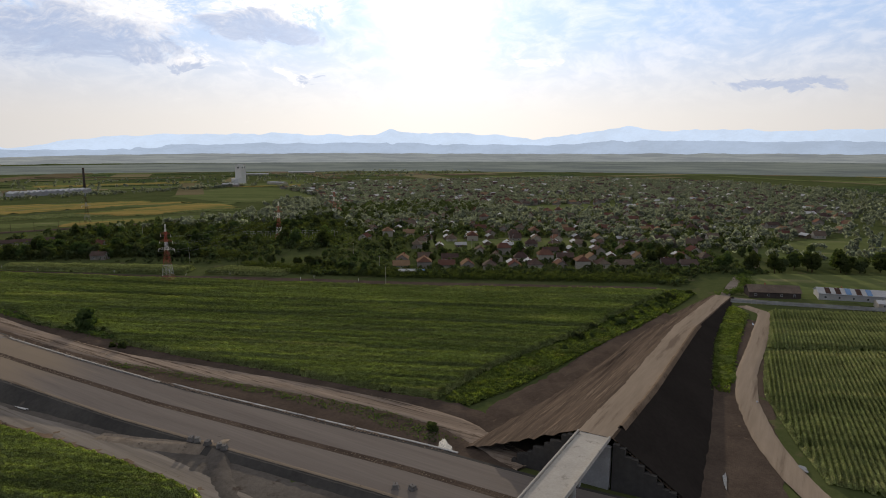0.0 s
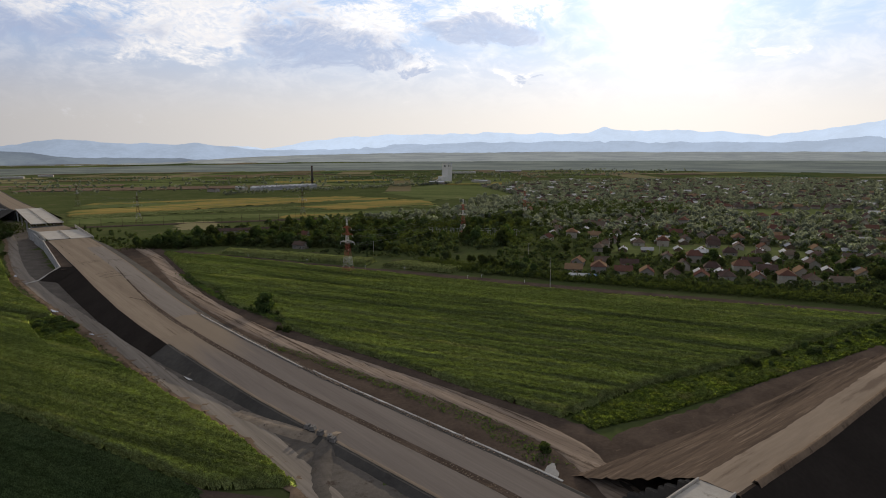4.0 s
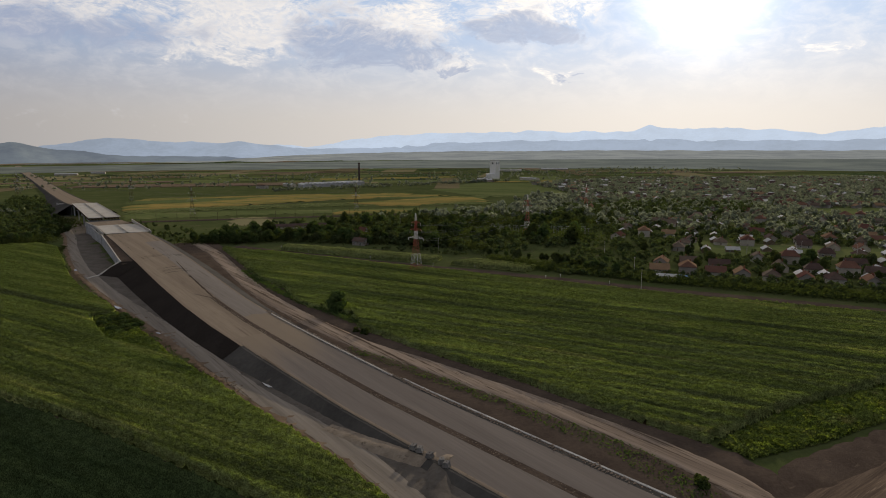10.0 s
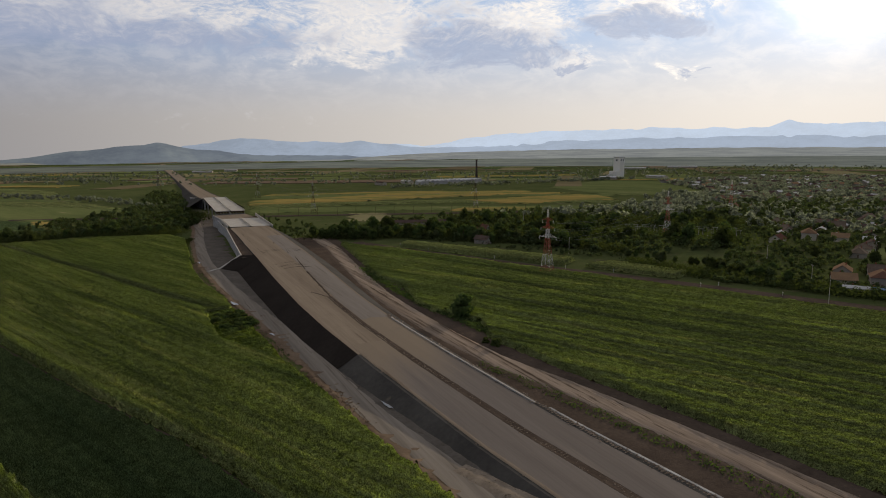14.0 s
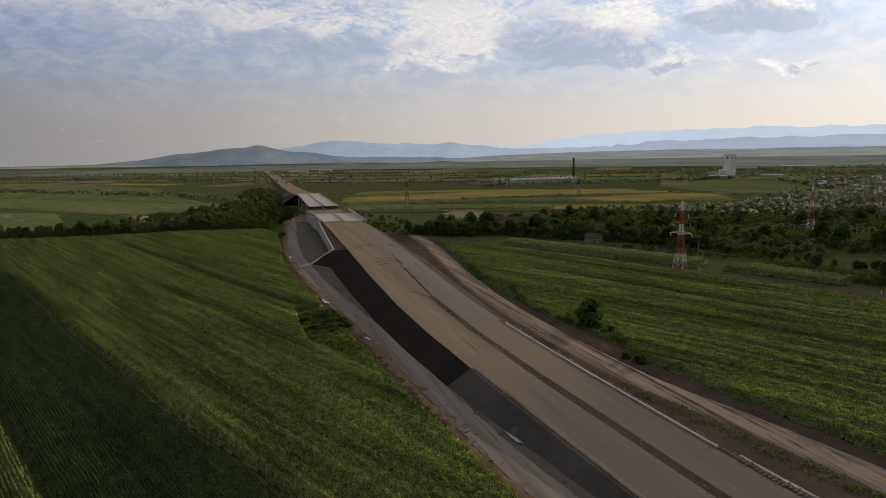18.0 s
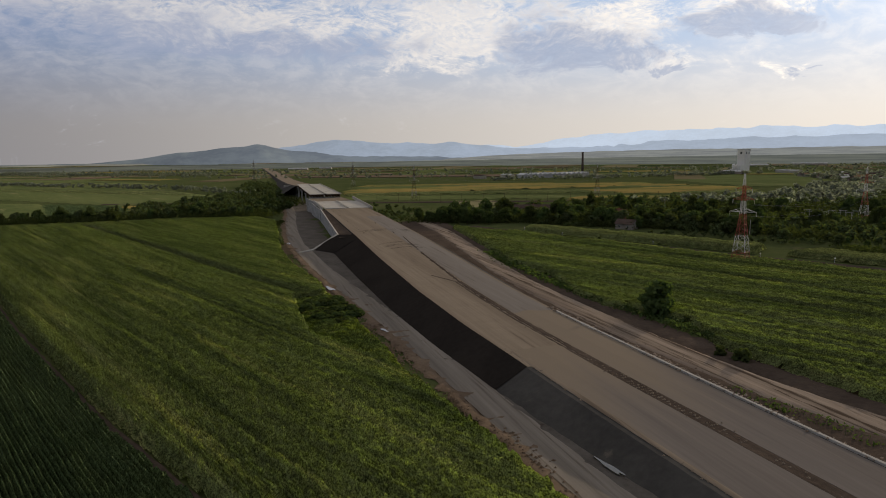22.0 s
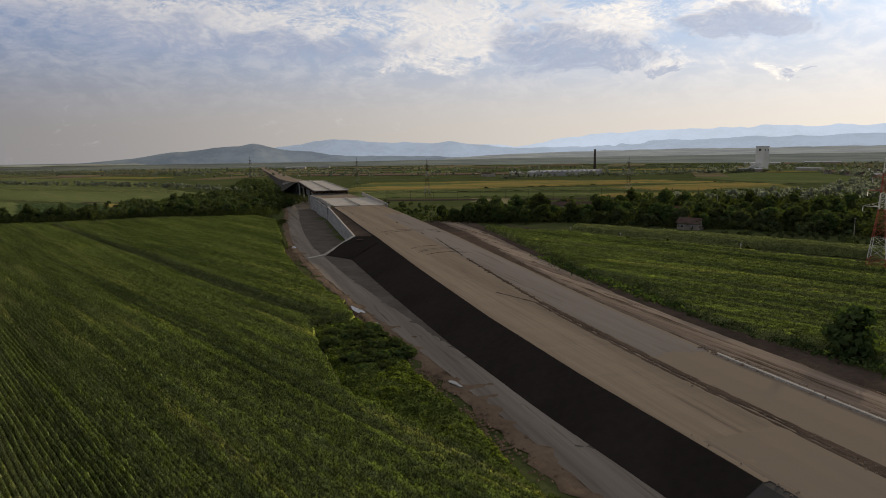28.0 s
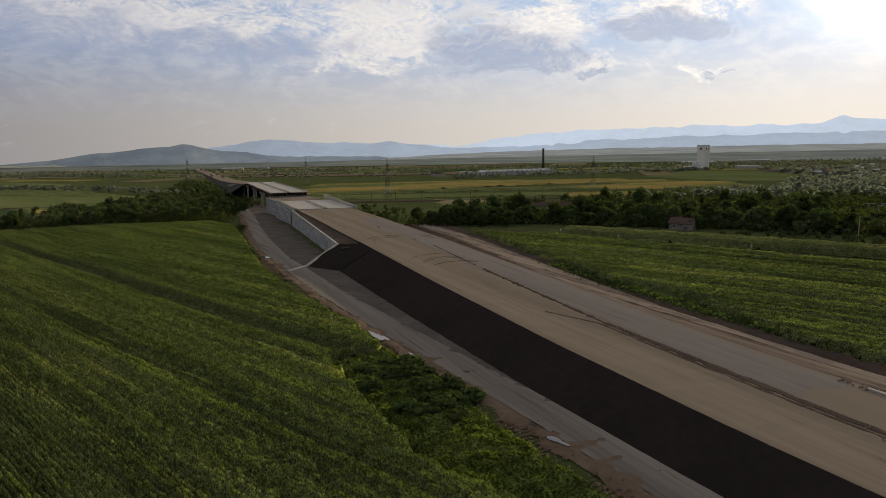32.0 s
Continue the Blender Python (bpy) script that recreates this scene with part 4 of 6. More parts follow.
WEED_BANK = [(-46, 219), (-20, 217), (48, 219), (112, 220), (168, 226), (168, 240), (120, 237), (48, 233), (-9, 235), (-46, 229)]
crop("weedy_bank", WEED_BANK, "grass", 0.7, 0.7, 0.7, "yellow-green weeds on a bank", "weeds", amp=0.1, period=4.1, seed=31, blotch=0.5, smooth=False, jitter=0.25)
tufts("bank_weeds", WEED_BANK, 34000, 1.4, 0.42, "grass", "tall flowering weeds on the bank", 32)
HOLLOW = [(-181, 389), (-189.5, 402), (-194, 428), (-197.5, 445), (-188, 450), (-187, 452), (-181, 433), (-177, 410), (-171.5, 389), (-167.5, 364), (-169, 366), (-174, 380)]
crop("weedy_hollow", HOLLOW, "grass", 0.6, 0.4, 0.4, "weeds in a hollow beside the haul road", "weeds", amp=0.1, period=3.7, seed=33, blotch=0.5, smooth=False, jitter=0.2)
tufts("hollow_weeds", HOLLOW, 26000, 1.1, 0.3, "grass", "tall weeds in a hollow", 34)
tufts("ditch_weeds", [(-74, 210), (-66, 204), (-66, 236), (-78, 272), (-94, 322), (-106, 352), (-108, 346), (-98, 318), (-84, 274), (-76, 240)], 4500, 0.7, 0.4, "leaf", "low dark weeds along the ditch", 35)
tufts("embankment_weeds", [(64, 171), (140, 190), (152, 200), (128, 201), (62, 182), (20, 166), (22, 160)], 9000, 1.0, 0.5, "grass", "bright weeds beside the embankment toe", 36)
crop("weedy_verge", [(66, 172), (140, 189), (150, 199), (126, 199), (64, 180), (30, 168), (34, 162)], "grass", 0.5, 1.2, 1.4, "weeds beside a dirt track", "weeds", amp=0.1, period=5.0, seed=37, blotch=0.4)
# ---- overpass over the motorway, with its approach road ----
OV = Vector((0.9806, 0.1961))
ov, on = smooth_line([(-62.5, 165.5, 12.6), (-20, 174, 10.4), (75, 196.5, 5.2), (130, 205.5, 2.4), (172, 212, 0.35)], 2.5)
oz = ov[:, 2]
ot = 1.55 * oz + 0.5
bank = []
for f in np.linspace(3.1, 0.0, 30):
    # long gullies run along the bank and drift slowly down it
    rut = 0.55 * wobble(np.full(len(oz), f * 3.0) + 0.004 * ov[:, 0], 0.012 * ov[:, 0], 1.6, 310) * min(1.0, f * 2.5) * min(1.0, (3.1 - f) * 3)
    bank.append((-4.9 - f * oz, np.maximum(oz * max(0.0, 1 - f / 2.6) ** 1.15 - 0.1 + rut * np.clip(oz / 5, 0.25, 1), -0.35)))
bank += [(4.6, oz - 0.1), (4.6 + ot * 0.5, oz * 0.5 - 0.6), (4.4 + ot, -0.6)]
ribbon("overpass_embankment", ov, on, bank, "gully", label="high approach embankment of dark earth with eroded gullies", category="earth bank", rough=0.06, seed=51)
ribbon("embankment_cover", ov, on, [(4.9, oz + 0.1), (4.9 + ot * 0.5, oz * 0.5 + 0.1), (4.9 + ot, -0.1)], "liner", label="black cover on the embankment slope", category="slope cover", rough=0.06, seed=52)
ribbon("approach_road", ov, on, [(-4.2, oz), (-2, oz + 0.12), (0, oz + 0.08), (2, oz + 0.12), (4.0, oz)], "road_ov", label="unpaved sandy approach road", category="road", rough=0.05, seed=53, edge=0.3)
ribbon("soil_berm", ov[3:60], on[3:60], [(3.7, oz[3:60] - 0.05), (4.3, oz[3:60] + 0.8), (5.0, oz[3:60] + 0.75), (5.8, oz[3:60] - 0.4)], "soil", label="low earth berm along the road edge", category="soil", rough=0.12, seed=54)
foot, fn = smooth_line([(-52, 140), (-20, 150), (30, 166), (65, 178), (124, 196)], 3)
ribbon("churned_soil", foot, fn, [(-9, -0.05), (-4, 0.02), (0, -0.05), (5, 0.02), (11, -0.05), (16, -0.12)], "dark_soil", label="dark churned soil at the embankment toe", category="soil", rough=0.22, seed=55, edge=1.5)
heap, hp = smooth_line([(-56, 186), (-52, 200), (-40, 206), (0, 206), (60, 213), (110, 217)], 3)
ribbon("excavated_soil", heap, hp, [(-9, -0.1), (-7, 0.4), (-4.5, 0.1), (-2, 0.8), (0.5, 0.2), (3, 0.9), (5.5, 0.2), (8, 0.8), (10.5, 0.4), (14, 0.1)], "dark_soil", label="bare brown excavated soil", category="soil", rough=0.3, seed=56, edge=1.2)
side, sn = smooth_line([(-44, 112), (-27, 128), (-8, 140.5), (19, 153.5), (47, 162), (86, 169.5), (112, 175), (146, 182), (155, 196)], 2.5)
ribbon("field_track", side, sn, [(-3.6, 0.05), (-3.1, 0.34), (-2.0, 0.42), (-1.2, 0.30), (-0.4, 0.40), (0.6, 0.30), (1.5, 0.42), (2.4, 0.34), (3.5, 0.05)], "road_ov", label="rutted dirt track beside a maize field", category="dirt road", rough=0.07, seed=57, edge=0.15)
street, stn = smooth_line([(170, 211.5), (184, 214), (239, 224), (291, 229), (400, 262), (620, 420)], 4)
ribbon("village_street", street, stn, [(-2.8, 0.08), (0, 0.14), (2.8, 0.08)], "asphalt", label="worn pale village street", category="road", rough=0.02, seed=58)

TURN = math.degrees(math.atan2(OV.y, OV.x))


def overpass_bridge():
    root = new("overpass_bridge")
    root.matrix_basis = pose(-62.5, 165.5, 0, 0, 0, TURN)
    L, z = -66.0, 12.6
    part("deck", Build().box(L, -3.6, z - 0.9, 0, 3.6, z, 0.05).mesh("deck", "concrete"), root, "pale concrete bridge deck")
    for i in range(4):
        y = -2.9 + 1.93 * i
        part("girder", Build().box(L + 0.5, y - 0.3, z - 2.0, -0.4, y + 0.3, z - 0.904, 0.04).mesh("girder", "panel"), root)
    for y in (-3.9, 3.9):
        n = 11
        for i in range(n):
            x0, x1 = L + i * 6.0, L + i * 6.0 + 5.96
            part("parapet", Build().box(x0, y - 0.2, z - 0.55, x1, y + 0.2, z + 0.5, 0.05).mesh("parapet", "concrete"), root, "pale concrete parapet block")
    part("expansion_joint", Build().box(0.004, -3.9, z - 0.6, 0.9, 3.9, z - 0.25).mesh("expansion_joint", "steel"), root, "dark open joint at the deck end")
    for x in (-0.2, L + 1.0):
        part("abutment", Build().box(x - 0.9, -4.4, -0.4, x + 0.5, 4.4, z - 2.004, 0.06).mesh("abutment", "panel"), root, "grey concrete abutment wall")
    for y in (-5.0, 5.0):
        # stepped wing wall that falls away from the abutment
        sgn = 1 if y > 0 else -1
        for i in range(11):
            y0 = y + sgn * 1.5 * i
            h = (z - 1.0) * (1 - i / 11.5) + 0.5 * math.sin(i * 2.3)
            b = Build().box(-1.0, min(y0, y0 + sgn * 1.49), -0.4, 0.3 + 0.1 * (i % 2), max(y0, y0 + sgn * 1.49), h)
            part("wing_wall_block", b.mesh("wing_wall_block", "slope"), root, "dark stepped wing wall block")
    for x in (-20.5, -36.0):
        for y in (-2.0, 2.0):
            part("pier", Build().beam((x, y, -0.4), (x, y, z - 2.9), 0.55, 0.55, 12).mesh("pier", "panel"), root)
        part("pier_cap", Build().box(x - 0.7, -3.4, z - 2.9, x + 0.7, 3.4, z - 2.004, 0.05).mesh("pier_cap", "panel"), root)
    tagged(root, "narrow pale concrete overpass bridge with low parapets", "bridge")


overpass_bridge()

# ---- the viaduct ----
def quad_prism(a, b, width, z0a, z1a, z0b, z1b):
    """An upright slab from a to b in plan, width to its right, with its own bottom and top at both ends."""
    d = (Vector(b) - Vector(a)).normalized()
    n = Vector((d.y, -d.x)) * width
    p = [Vector(a), Vector(b), Vector(b) + n, Vector(a) + n]
    lo, hi = (z0a, z0b, z0b, z0a), (z1a, z1b, z1b, z1a)
    pts = [(q.x, q.y, z) for q, z in zip(p, lo)] + [(q.x, q.y, z) for q, z in zip(p, hi)]
    return pts, [(0, 1, 2, 3), (7, 6, 5, 4), (4, 5, 1, 0), (5, 6, 2, 1), (6, 7, 3, 2), (7, 4, 0, 3)]


def retaining_wall(a, b, za, zb, label, nominal=2.0, tall=1.6):
    """A wall of square facing panels in front of a backing slab."""
    a, b = Vector(a), Vector(b)
    root = new("retaining_wall")
    n = Vector(((b - a).y, -(b - a).x)).normalized()
    root.location = (a.x, a.y, 0)
    o = lambda q: q - a
    part("backing", Build().poly(*quad_prism(o(a + n * 0.25), o(b + n * 0.25), 0.6, -0.3, za - 0.05, -0.3, zb - 0.05)).mesh("backing", "slope"), root)
    cnt = max(int((b - a).length / nominal), 1)
    for i in range(cnt):
        p, q = a.lerp(b, i / cnt + 0.05 / (b - a).length), a.lerp(b, (i + 1) / cnt - 0.05 / (b - a).length)
        top = za + (zb - za) * (i + 0.5) / cnt
        rows = max(int(round(top / tall)), 1)
        for j in range(rows):
            z0, z1 = -0.25 + (top + 0.25) * j / rows, -0.25 + (top + 0.25) * (j + 1) / rows - 0.14
            part("panel", Build().poly(*quad_prism(o(p), o(q), 0.2, z0, z1, z0, z1)).mesh("panel", "panel"), root)
    part("coping", Build().poly(*quad_prism(o(a - n * 0.12), o(b - n * 0.12), 0.7, za, za + 0.3, zb, zb + 0.3)).mesh("coping", "concrete"), root, "pale concrete coping")
    return tagged(root, label, "retaining wall", "viaduct retaining walls")


W0, W1 = (-185, 566), (-199, 698)
retaining_wall(W0, W1, 5.6, 8.3, "long grey panelled retaining wall beside the embankment", 2.7, 1.7)
retaining_wall((-199.5, 703), (-208, 752), 7.2, 8.6, "grey panelled abutment wall of the viaduct", 2.7, 1.7)
retaining_wall((-204.5, 752), (-214, 788), 9.2, 10.2, "grey panelled wall before the rail crossing", 2.7, 1.7)
retaining_wall((-237, 985), (-258, 1060), 12.0, 9.0, "grey panelled wall beyond the rail crossing", 4.0, 2.0)
# sloping shoulder between roadbed and wall top
sh = stretch_of(mw, 560, 697)
wx = np.interp(mw[sh][:, 1], (566, 698), (-185.5, -199.5))
woff = -np.abs((wx - mw[sh][:, 0]) * np.abs(mn[sh][:, 0]))
ribbon("dark_shoulder", mw[sh], mn[sh], [(woff + 0.6, np.linspace(5.5, 8.3, sh.sum())), (-12.8, mz[sh] + 0.02)], "dark_soil", label="dark soil shoulder above the wall", category="soil", rough=0.05, seed=61)
low = [Vector((mw[i, 0] + mn[i, 0] * (-WIDE[i] - 0.95 * toe[i]), mw[i, 1] + mn[i, 1] * (-WIDE[i] - 0.95 * toe[i]), 0.12)) for i in (int(np.abs(mw[:, 1] - 548).argmin()),)][0]
high = [Vector((mw[i, 0] + mn[i, 0] * (-WIDE[i] + 0.1), mw[i, 1] + mn[i, 1] * (-WIDE[i] + 0.1), mz[i] + 0.07)) for i in (int(np.abs(mw[:, 1] - 548).argmin()), int(np.abs(mw[:, 1] - 562).argmin()))]
cone = []
for u in np.linspace(0, 1, 9):
    bottom = low.lerp(Vector((-197.2, 556.4, 0.12)), u)
    top = high[0].lerp(high[1], min(u * 1.6, 1)).lerp(Vector((-185.6, 565.4, 6.2)), max(0, u - 0.4) / 0.6)
    cone += [bottom.lerp(top, w) + Vector((0, 0, 0.25 * math.sin(3.14 * w))) for w in np.linspace(0, 1, 7)]
tagged(new("slope_cone", mesh_of("slope_cone", cone, grid_faces(9, 7), "liner", True)), "black cover on the rounded end of the embankment", "slope cover", kind="structure")
# cone of the embankment where the wall begins, with a pale concrete trim
b = Build()
b.poly([(-186.0, 566, 6.1), (-184.8, 565.2, 6.1), (-196.5, 556, 0.0), (-197.7, 557.2, 0.0), (-186.0, 566, 6.5), (-184.8, 565.2, 6.5), (-196.5, 556, 0.45), (-197.7, 557.2, 0.45)],
       [(3, 2, 1, 0), (4, 5, 6, 7), (0, 1, 5, 4), (1, 2, 6, 5), (2, 3, 7, 6), (3, 0, 4, 7)])
b.poly([(-196.5, 556, 0.05), (-197.7, 557.2, 0.05), (-204.2, 549, 0.05), (-203, 548, 0.05), (-196.5, 556, 0.45), (-197.7, 557.2, 0.45), (-204.2, 549, 0.4), (-203, 548, 0.4)],
       [(3, 2, 1, 0), (4, 5, 6, 7), (0, 1, 5, 4), (1, 2, 6, 5), (2, 3, 7, 6), (3, 0, 4, 7)])
tagged(new("concrete_trim", b.mesh("concrete_trim", "concrete")), "pale concrete trim down the slope edge", "slope trim", kind="structure")


def bridge_span(name, a0, a1, b0, b1, za, zb, label, depth, girders, parapet=True, lanes=2, gap=1.2, floor=0.0):
    """A span between its two end lines (left and right points): decks side by side on girders, with low parapets."""
    root = new(name)
    A0, A1, B0, B1 = map(Vector, (a0, a1, b0, b1))
    root.location = (A0.x, A0.y, 0)
    at = lambda u, v, z: (*(A0.lerp(B0, u).lerp(A1.lerp(B1, u), v) - A0), z)
    wide = (A1 - A0).length
    def slab(nm, u0, u1, v0, v1, lo, hi, mt, lab=""):
        zu = lambda u: za + (zb - za) * u
        c = [(u0, v0), (u1, v0), (u1, v1), (u0, v1)]
        pts = [at(u, v, zu(u) + lo) for u, v in c] + [at(u, v, zu(u) + hi) for u, v in c]
        part(nm, Build().poly(pts, [(0, 1, 2, 3), (7, 6, 5, 4), (4, 5, 1, 0), (5, 6, 2, 1), (6, 7, 3, 2), (7, 4, 0, 3)]).mesh(nm, mt), root, lab)
    for i in range(lanes):
        v0, v1 = i / lanes + gap / wide * 0.5, (i + 1) / lanes - gap / wide * 0.5
        cnt = max(int((B0 - A0).length / 9), 2)
        for j in range(cnt):
            slab("deck_slab", j / cnt + 0.001, (j + 1) / cnt - 0.001, v0, v1, -0.35, 0.0, "concrete", "pale concrete deck slab")
        for g in range(girders):
            v = v0 + (v1 - v0) * (g + 0.5) / girders
            slab("girder", 0.002, 0.998, v - 0.35 / wide, v + 0.35 / wide, -depth, -0.354, "steel", "dark bridge girder")
        if parapet:
            for v in (v0, v1):
                slab("kerb", 0, 1, v - 0.25 / wide, v + 0.25 / wide, 0.004, 0.5, "concrete")
    for u in (0.02, 0.35, 0.68, 0.98) if depth > 1.5 else (0.02, 0.98):
        zt = za + (zb - za) * u - depth - 0.004
        slab("pier_cap", u - 1.2 / (B0 - A0).length, u + 1.2 / (B0 - A0).length, 0.02, 0.98, -depth - 1.2, -depth - 0.004, "panel")
        for v in (0.08, 0.36, 0.64, 0.92):
            x, y, _ = at(u, v, 0)
            part("pier", Build().beam((x, y, -0.3), (x, y, zt - 1.2), 0.8, 0.8, 10).mesh("pier", "panel"), root)
    return tagged(root, label, "bridge span", "viaduct spans")


bridge_span("near_span", (-196.5, 699), (-163.5, 699), (-205, 752), (-172, 755), 8.8, 10.0, "short viaduct span with pale concrete deck", 1.2, 4)
bridge_span("rail_crossing_span", (-212, 791), (-184.5, 793), (-236, 975), (-210, 976), 13.4, 14.0, "long unfinished viaduct span on dark girders", 2.6, 5)
# low parapet walls along the near span
for p, q, z0, z1 in (((-197.6, 699), (-206, 752), 8.6, 9.8), ((-162.8, 696), (-176, 772), 8.7, 11.6)):
    ob = new("parapet_wall", Build().poly(*quad_prism(Vector(p) - Vector(p), Vector(q) - Vector(p), 0.5, z0 - 1.2, z0 + 1.1, z1 - 1.2, z1 + 1.1)).mesh("parapet_wall", "concrete"))
    ob.location = (*p, 0)
    tagged(ob, "pale concrete parapet wall on the viaduct edge", "parapet", "viaduct parapets")
fillq, filn = smooth_line([(-189, 754, 9.6), (-198, 790, 10.2)], 3)
ribbon("approach_fill", fillq, filn, [(-14.5, -0.3), (-14.4, fillq[:, 2]), (0, fillq[:, 2] + 0.1), (14, fillq[:, 2]), (24, -0.3)], "gravel", label="gravel fill between viaduct spans", category="embankment", rough=0.1, seed=63)
farq, farn = smooth_line([(-223, 976, 12.6), (-232, 1020, 11.5), (-250, 1150, 8.0), (-282, 1390, 3.0), (-380, 2054, 1.5), (-490, 2773, 1.2), (-620, 3700, 1.0)], 12)
fz = farq[:, 2]
ribbon("distant_embankment", farq, farn, [(-14 - 1.7 * fz, -0.4), (-14, fz - 0.1), (14, fz - 0.1), (14 + 1.7 * fz, -0.4)], "slope", label="distant motorway embankment", category="embankment", rough=0.1, seed=64)
ribbon("distant_carriageway", farq, farn, [(-12, fz), (-1.5, fz + 0.1), (-1.2, fz - 0.05), (1.2, fz - 0.05), (1.5, fz + 0.1), (12, fz)], "asphalt", label="distant grey motorway carriageways", category="road", seed=65)

# ---- drains, kerbs, blocks and puddles along the motorway ----
def motorway_at(y, off):
    i = int(np.abs(mw[:, 1] - y).argmin())
    p = mw[i, :2] + mn[i] * off
    return p[0], p[1], mz[i], math.degrees(math.atan2(-mn[i][0], mn[i][1]))


def drain(y0, y1, off, mat, label, width=0.5, lift=0.25):
    root = new("drain_channel")
    y = y0
    while y < y1:
        x, yy, z, _ = motorway_at(y, off)
        x2, yy2, z2, _ = motorway_at(y + 4, off)
        a, b = Vector((x, yy)), Vector((x2, yy2))
        part("channel_piece", Build().poly(*quad_prism(a, a.lerp(b, 0.985), width, z - 0.2, z + lift, z2 - 0.2, z2 + lift)).mesh("channel_piece", mat), root)
        y += 4
    tagged(root, label, "drain")


drain(304, 396, 12.6, "concrete", "bright precast concrete drain channel on the road edge", 0.55, 0.3)
drain(196, 300, 14.2, "panel", "grey precast drain channel in the verge", 0.7, 0.0)


def barrier_block(x, y, z, turn):
    root = new("barrier_block")
    root.matrix_basis = pose(x, y, z, 0, 0, turn)
    prof = [(-0.9, 0), (0.9, 0), (0.9, 0.3), (0.6, 0.7), (0.6, 1.25), (-0.6, 1.25), (-0.6, 0.7), (-0.9, 0.3)]
    n = len(prof)
    b = Build().poly([(x_, -0.8, z_) for x_, z_ in prof] + [(x_, 0.8, z_) for x_, z_ in prof],
                     [tuple(range(n)), tuple(range(2 * n - 1, n - 1, -1))] + [(i + 1 if i + 1 < n else 0, i, n + i, n + (i + 1) % n) for i in range(n)])
    part("body", b.mesh("body", "block"), root)
    part("lifting_eye", Build().beam((0, -0.2, 1.25), (0, 0.2, 1.42), 0.05, 0.05, 5).mesh("lifting_eye", "steel"), root)
    tagged(root, "weathered concrete barrier block", "concrete block", "barrier blocks")


for y, o, t in ((263, -13.6, 20), (260, -13.2, 35), (257, -13.4, 15), (253.5, -13.0, 50), (250, -13.3, 25), (200, -9.5, 30), (197, -8.0, 70)):
    x, yy, z, tt = motorway_at(y, o)
    barrier_block(x, yy, z + 0.05, tt + t)
# ramp from the haul road up to the road edge
rq, rn = smooth_line([(-134, 284, 0.1), (-126, 268, 0.6), (-120, 258, 1.2), (-113, 250, 1.5)], 1.5)
ribbon("site_ramp", rq, rn, [(-3.4, -0.3), (-1.8, rq[:, 2] + 0.05), (0, rq[:, 2] + 0.12), (1.8, rq[:, 2] + 0.05), (4.5, -0.3)], "dirt", label="short pale dirt ramp onto the motorway", category="dirt road", rough=0.1, seed=71)
rq2, rn2 = smooth_line([(-128, 216, 0.05), (-126, 228, 0.15), (-122, 239, 0.5), (-117, 248, 1.1), (-112.5, 255, 1.4)], 1.5)
ribbon("site_ramp_south", rq2, rn2, [(-3.4, -0.3), (-1.7, rq2[:, 2] + 0.04), (0, rq2[:, 2] + 0.1), (1.7, rq2[:, 2] + 0.04), (3.4, -0.3)], "site", label="short grey dirt ramp with tyre tracks", category="dirt road", rough=0.12, seed=72)


def puddle(x, y, length, width, turn, z=0.25, label="shallow puddle reflecting the sky"):
    a = np.linspace(0, 2 * np.pi, 20, endpoint=False)
    r = 1 + 0.22 * np.sin(3 * a + x) + 0.12 * np.sin(5 * a + y)
    rim = np.stack([np.cos(a) * r * length / 2, np.sin(a) * r * width / 2, 0 * a], 1)
    inner = rim * 0.85 + (0, 0, 0.004)
    v = np.concatenate([rim - (0, 0, 0.15), rim, inner])
    f = [tuple(range(40, 60))] + [(i, (i + 1) % 20, 20 + (i + 1) % 20, 20 + i) for i in range(20)] + [(20 + i, 20 + (i + 1) % 20, 40 + (i + 1) % 20, 40 + i) for i in range(20)]
    ob = new("puddle", mesh_of("puddle", v, f, "water"))
    ob.matrix_basis = pose(x, y, z, 0, 0, turn)
    tagged(ob, label, "puddle", "puddles", kind="structure")


for p in ((-186.5, 461, 8, 2.0, 110, 0.32), (-182.5, 447, 3.0, 0.9, 120, 0.3), (-211, 582, 6, 1.5, 100, 0.3), (-130, 276, 6, 1.2, 115, 0.3), (-142.5, 323, 6, 1.0, 108, 0.32), (-72.5, 205.5, 7, 3.2, 60, 0.45),
          (-171, 404, 4, 1.0, 115, 0.3), (22, 172, 7, 0.9, 15, 0.3), (-40, 141, 8, 0.9, 20, 0.3), (20, 151, 3, 1.0, 25, 0.25), (108, 194, 4, 1.2, 20, 0.3), (120, 181, 5, 0.7, 20, 0.25), (-20, 128, 4, 1.6, 40, 0.2)):
    puddle(*p)

# dark tyre marks and scraped lines on the roadbed
def scrape(pts, width, mat="dark_soil", label="dark scraped line of soil on the roadbed", name="soil_streak", seed=1, lift=0.14):
    q, n = smooth_line(pts, 0.8)
    zz = np.interp(q[:, 1], mw[:, 1], mz)
    w = width * (0.55 + 0.45 * wobble(q[:, 0], q[:, 1], 5, seed))
    ribbon(name, q, n, [(-w, zz + lift - 0.06), (-w * 0.4, zz + lift + 0.04), (w * 0.5, zz + lift + 0.05), (w, zz + lift - 0.06)], mat, label=label, category="road marks", rough=0.04, seed=seed)


def road_line(y0, y1, o0, o1, n=8):
    return [motorway_at(y0 + (y1 - y0) * i / n, o0 + (o1 - o0) * i / n)[:2] for i in range(n + 1)]


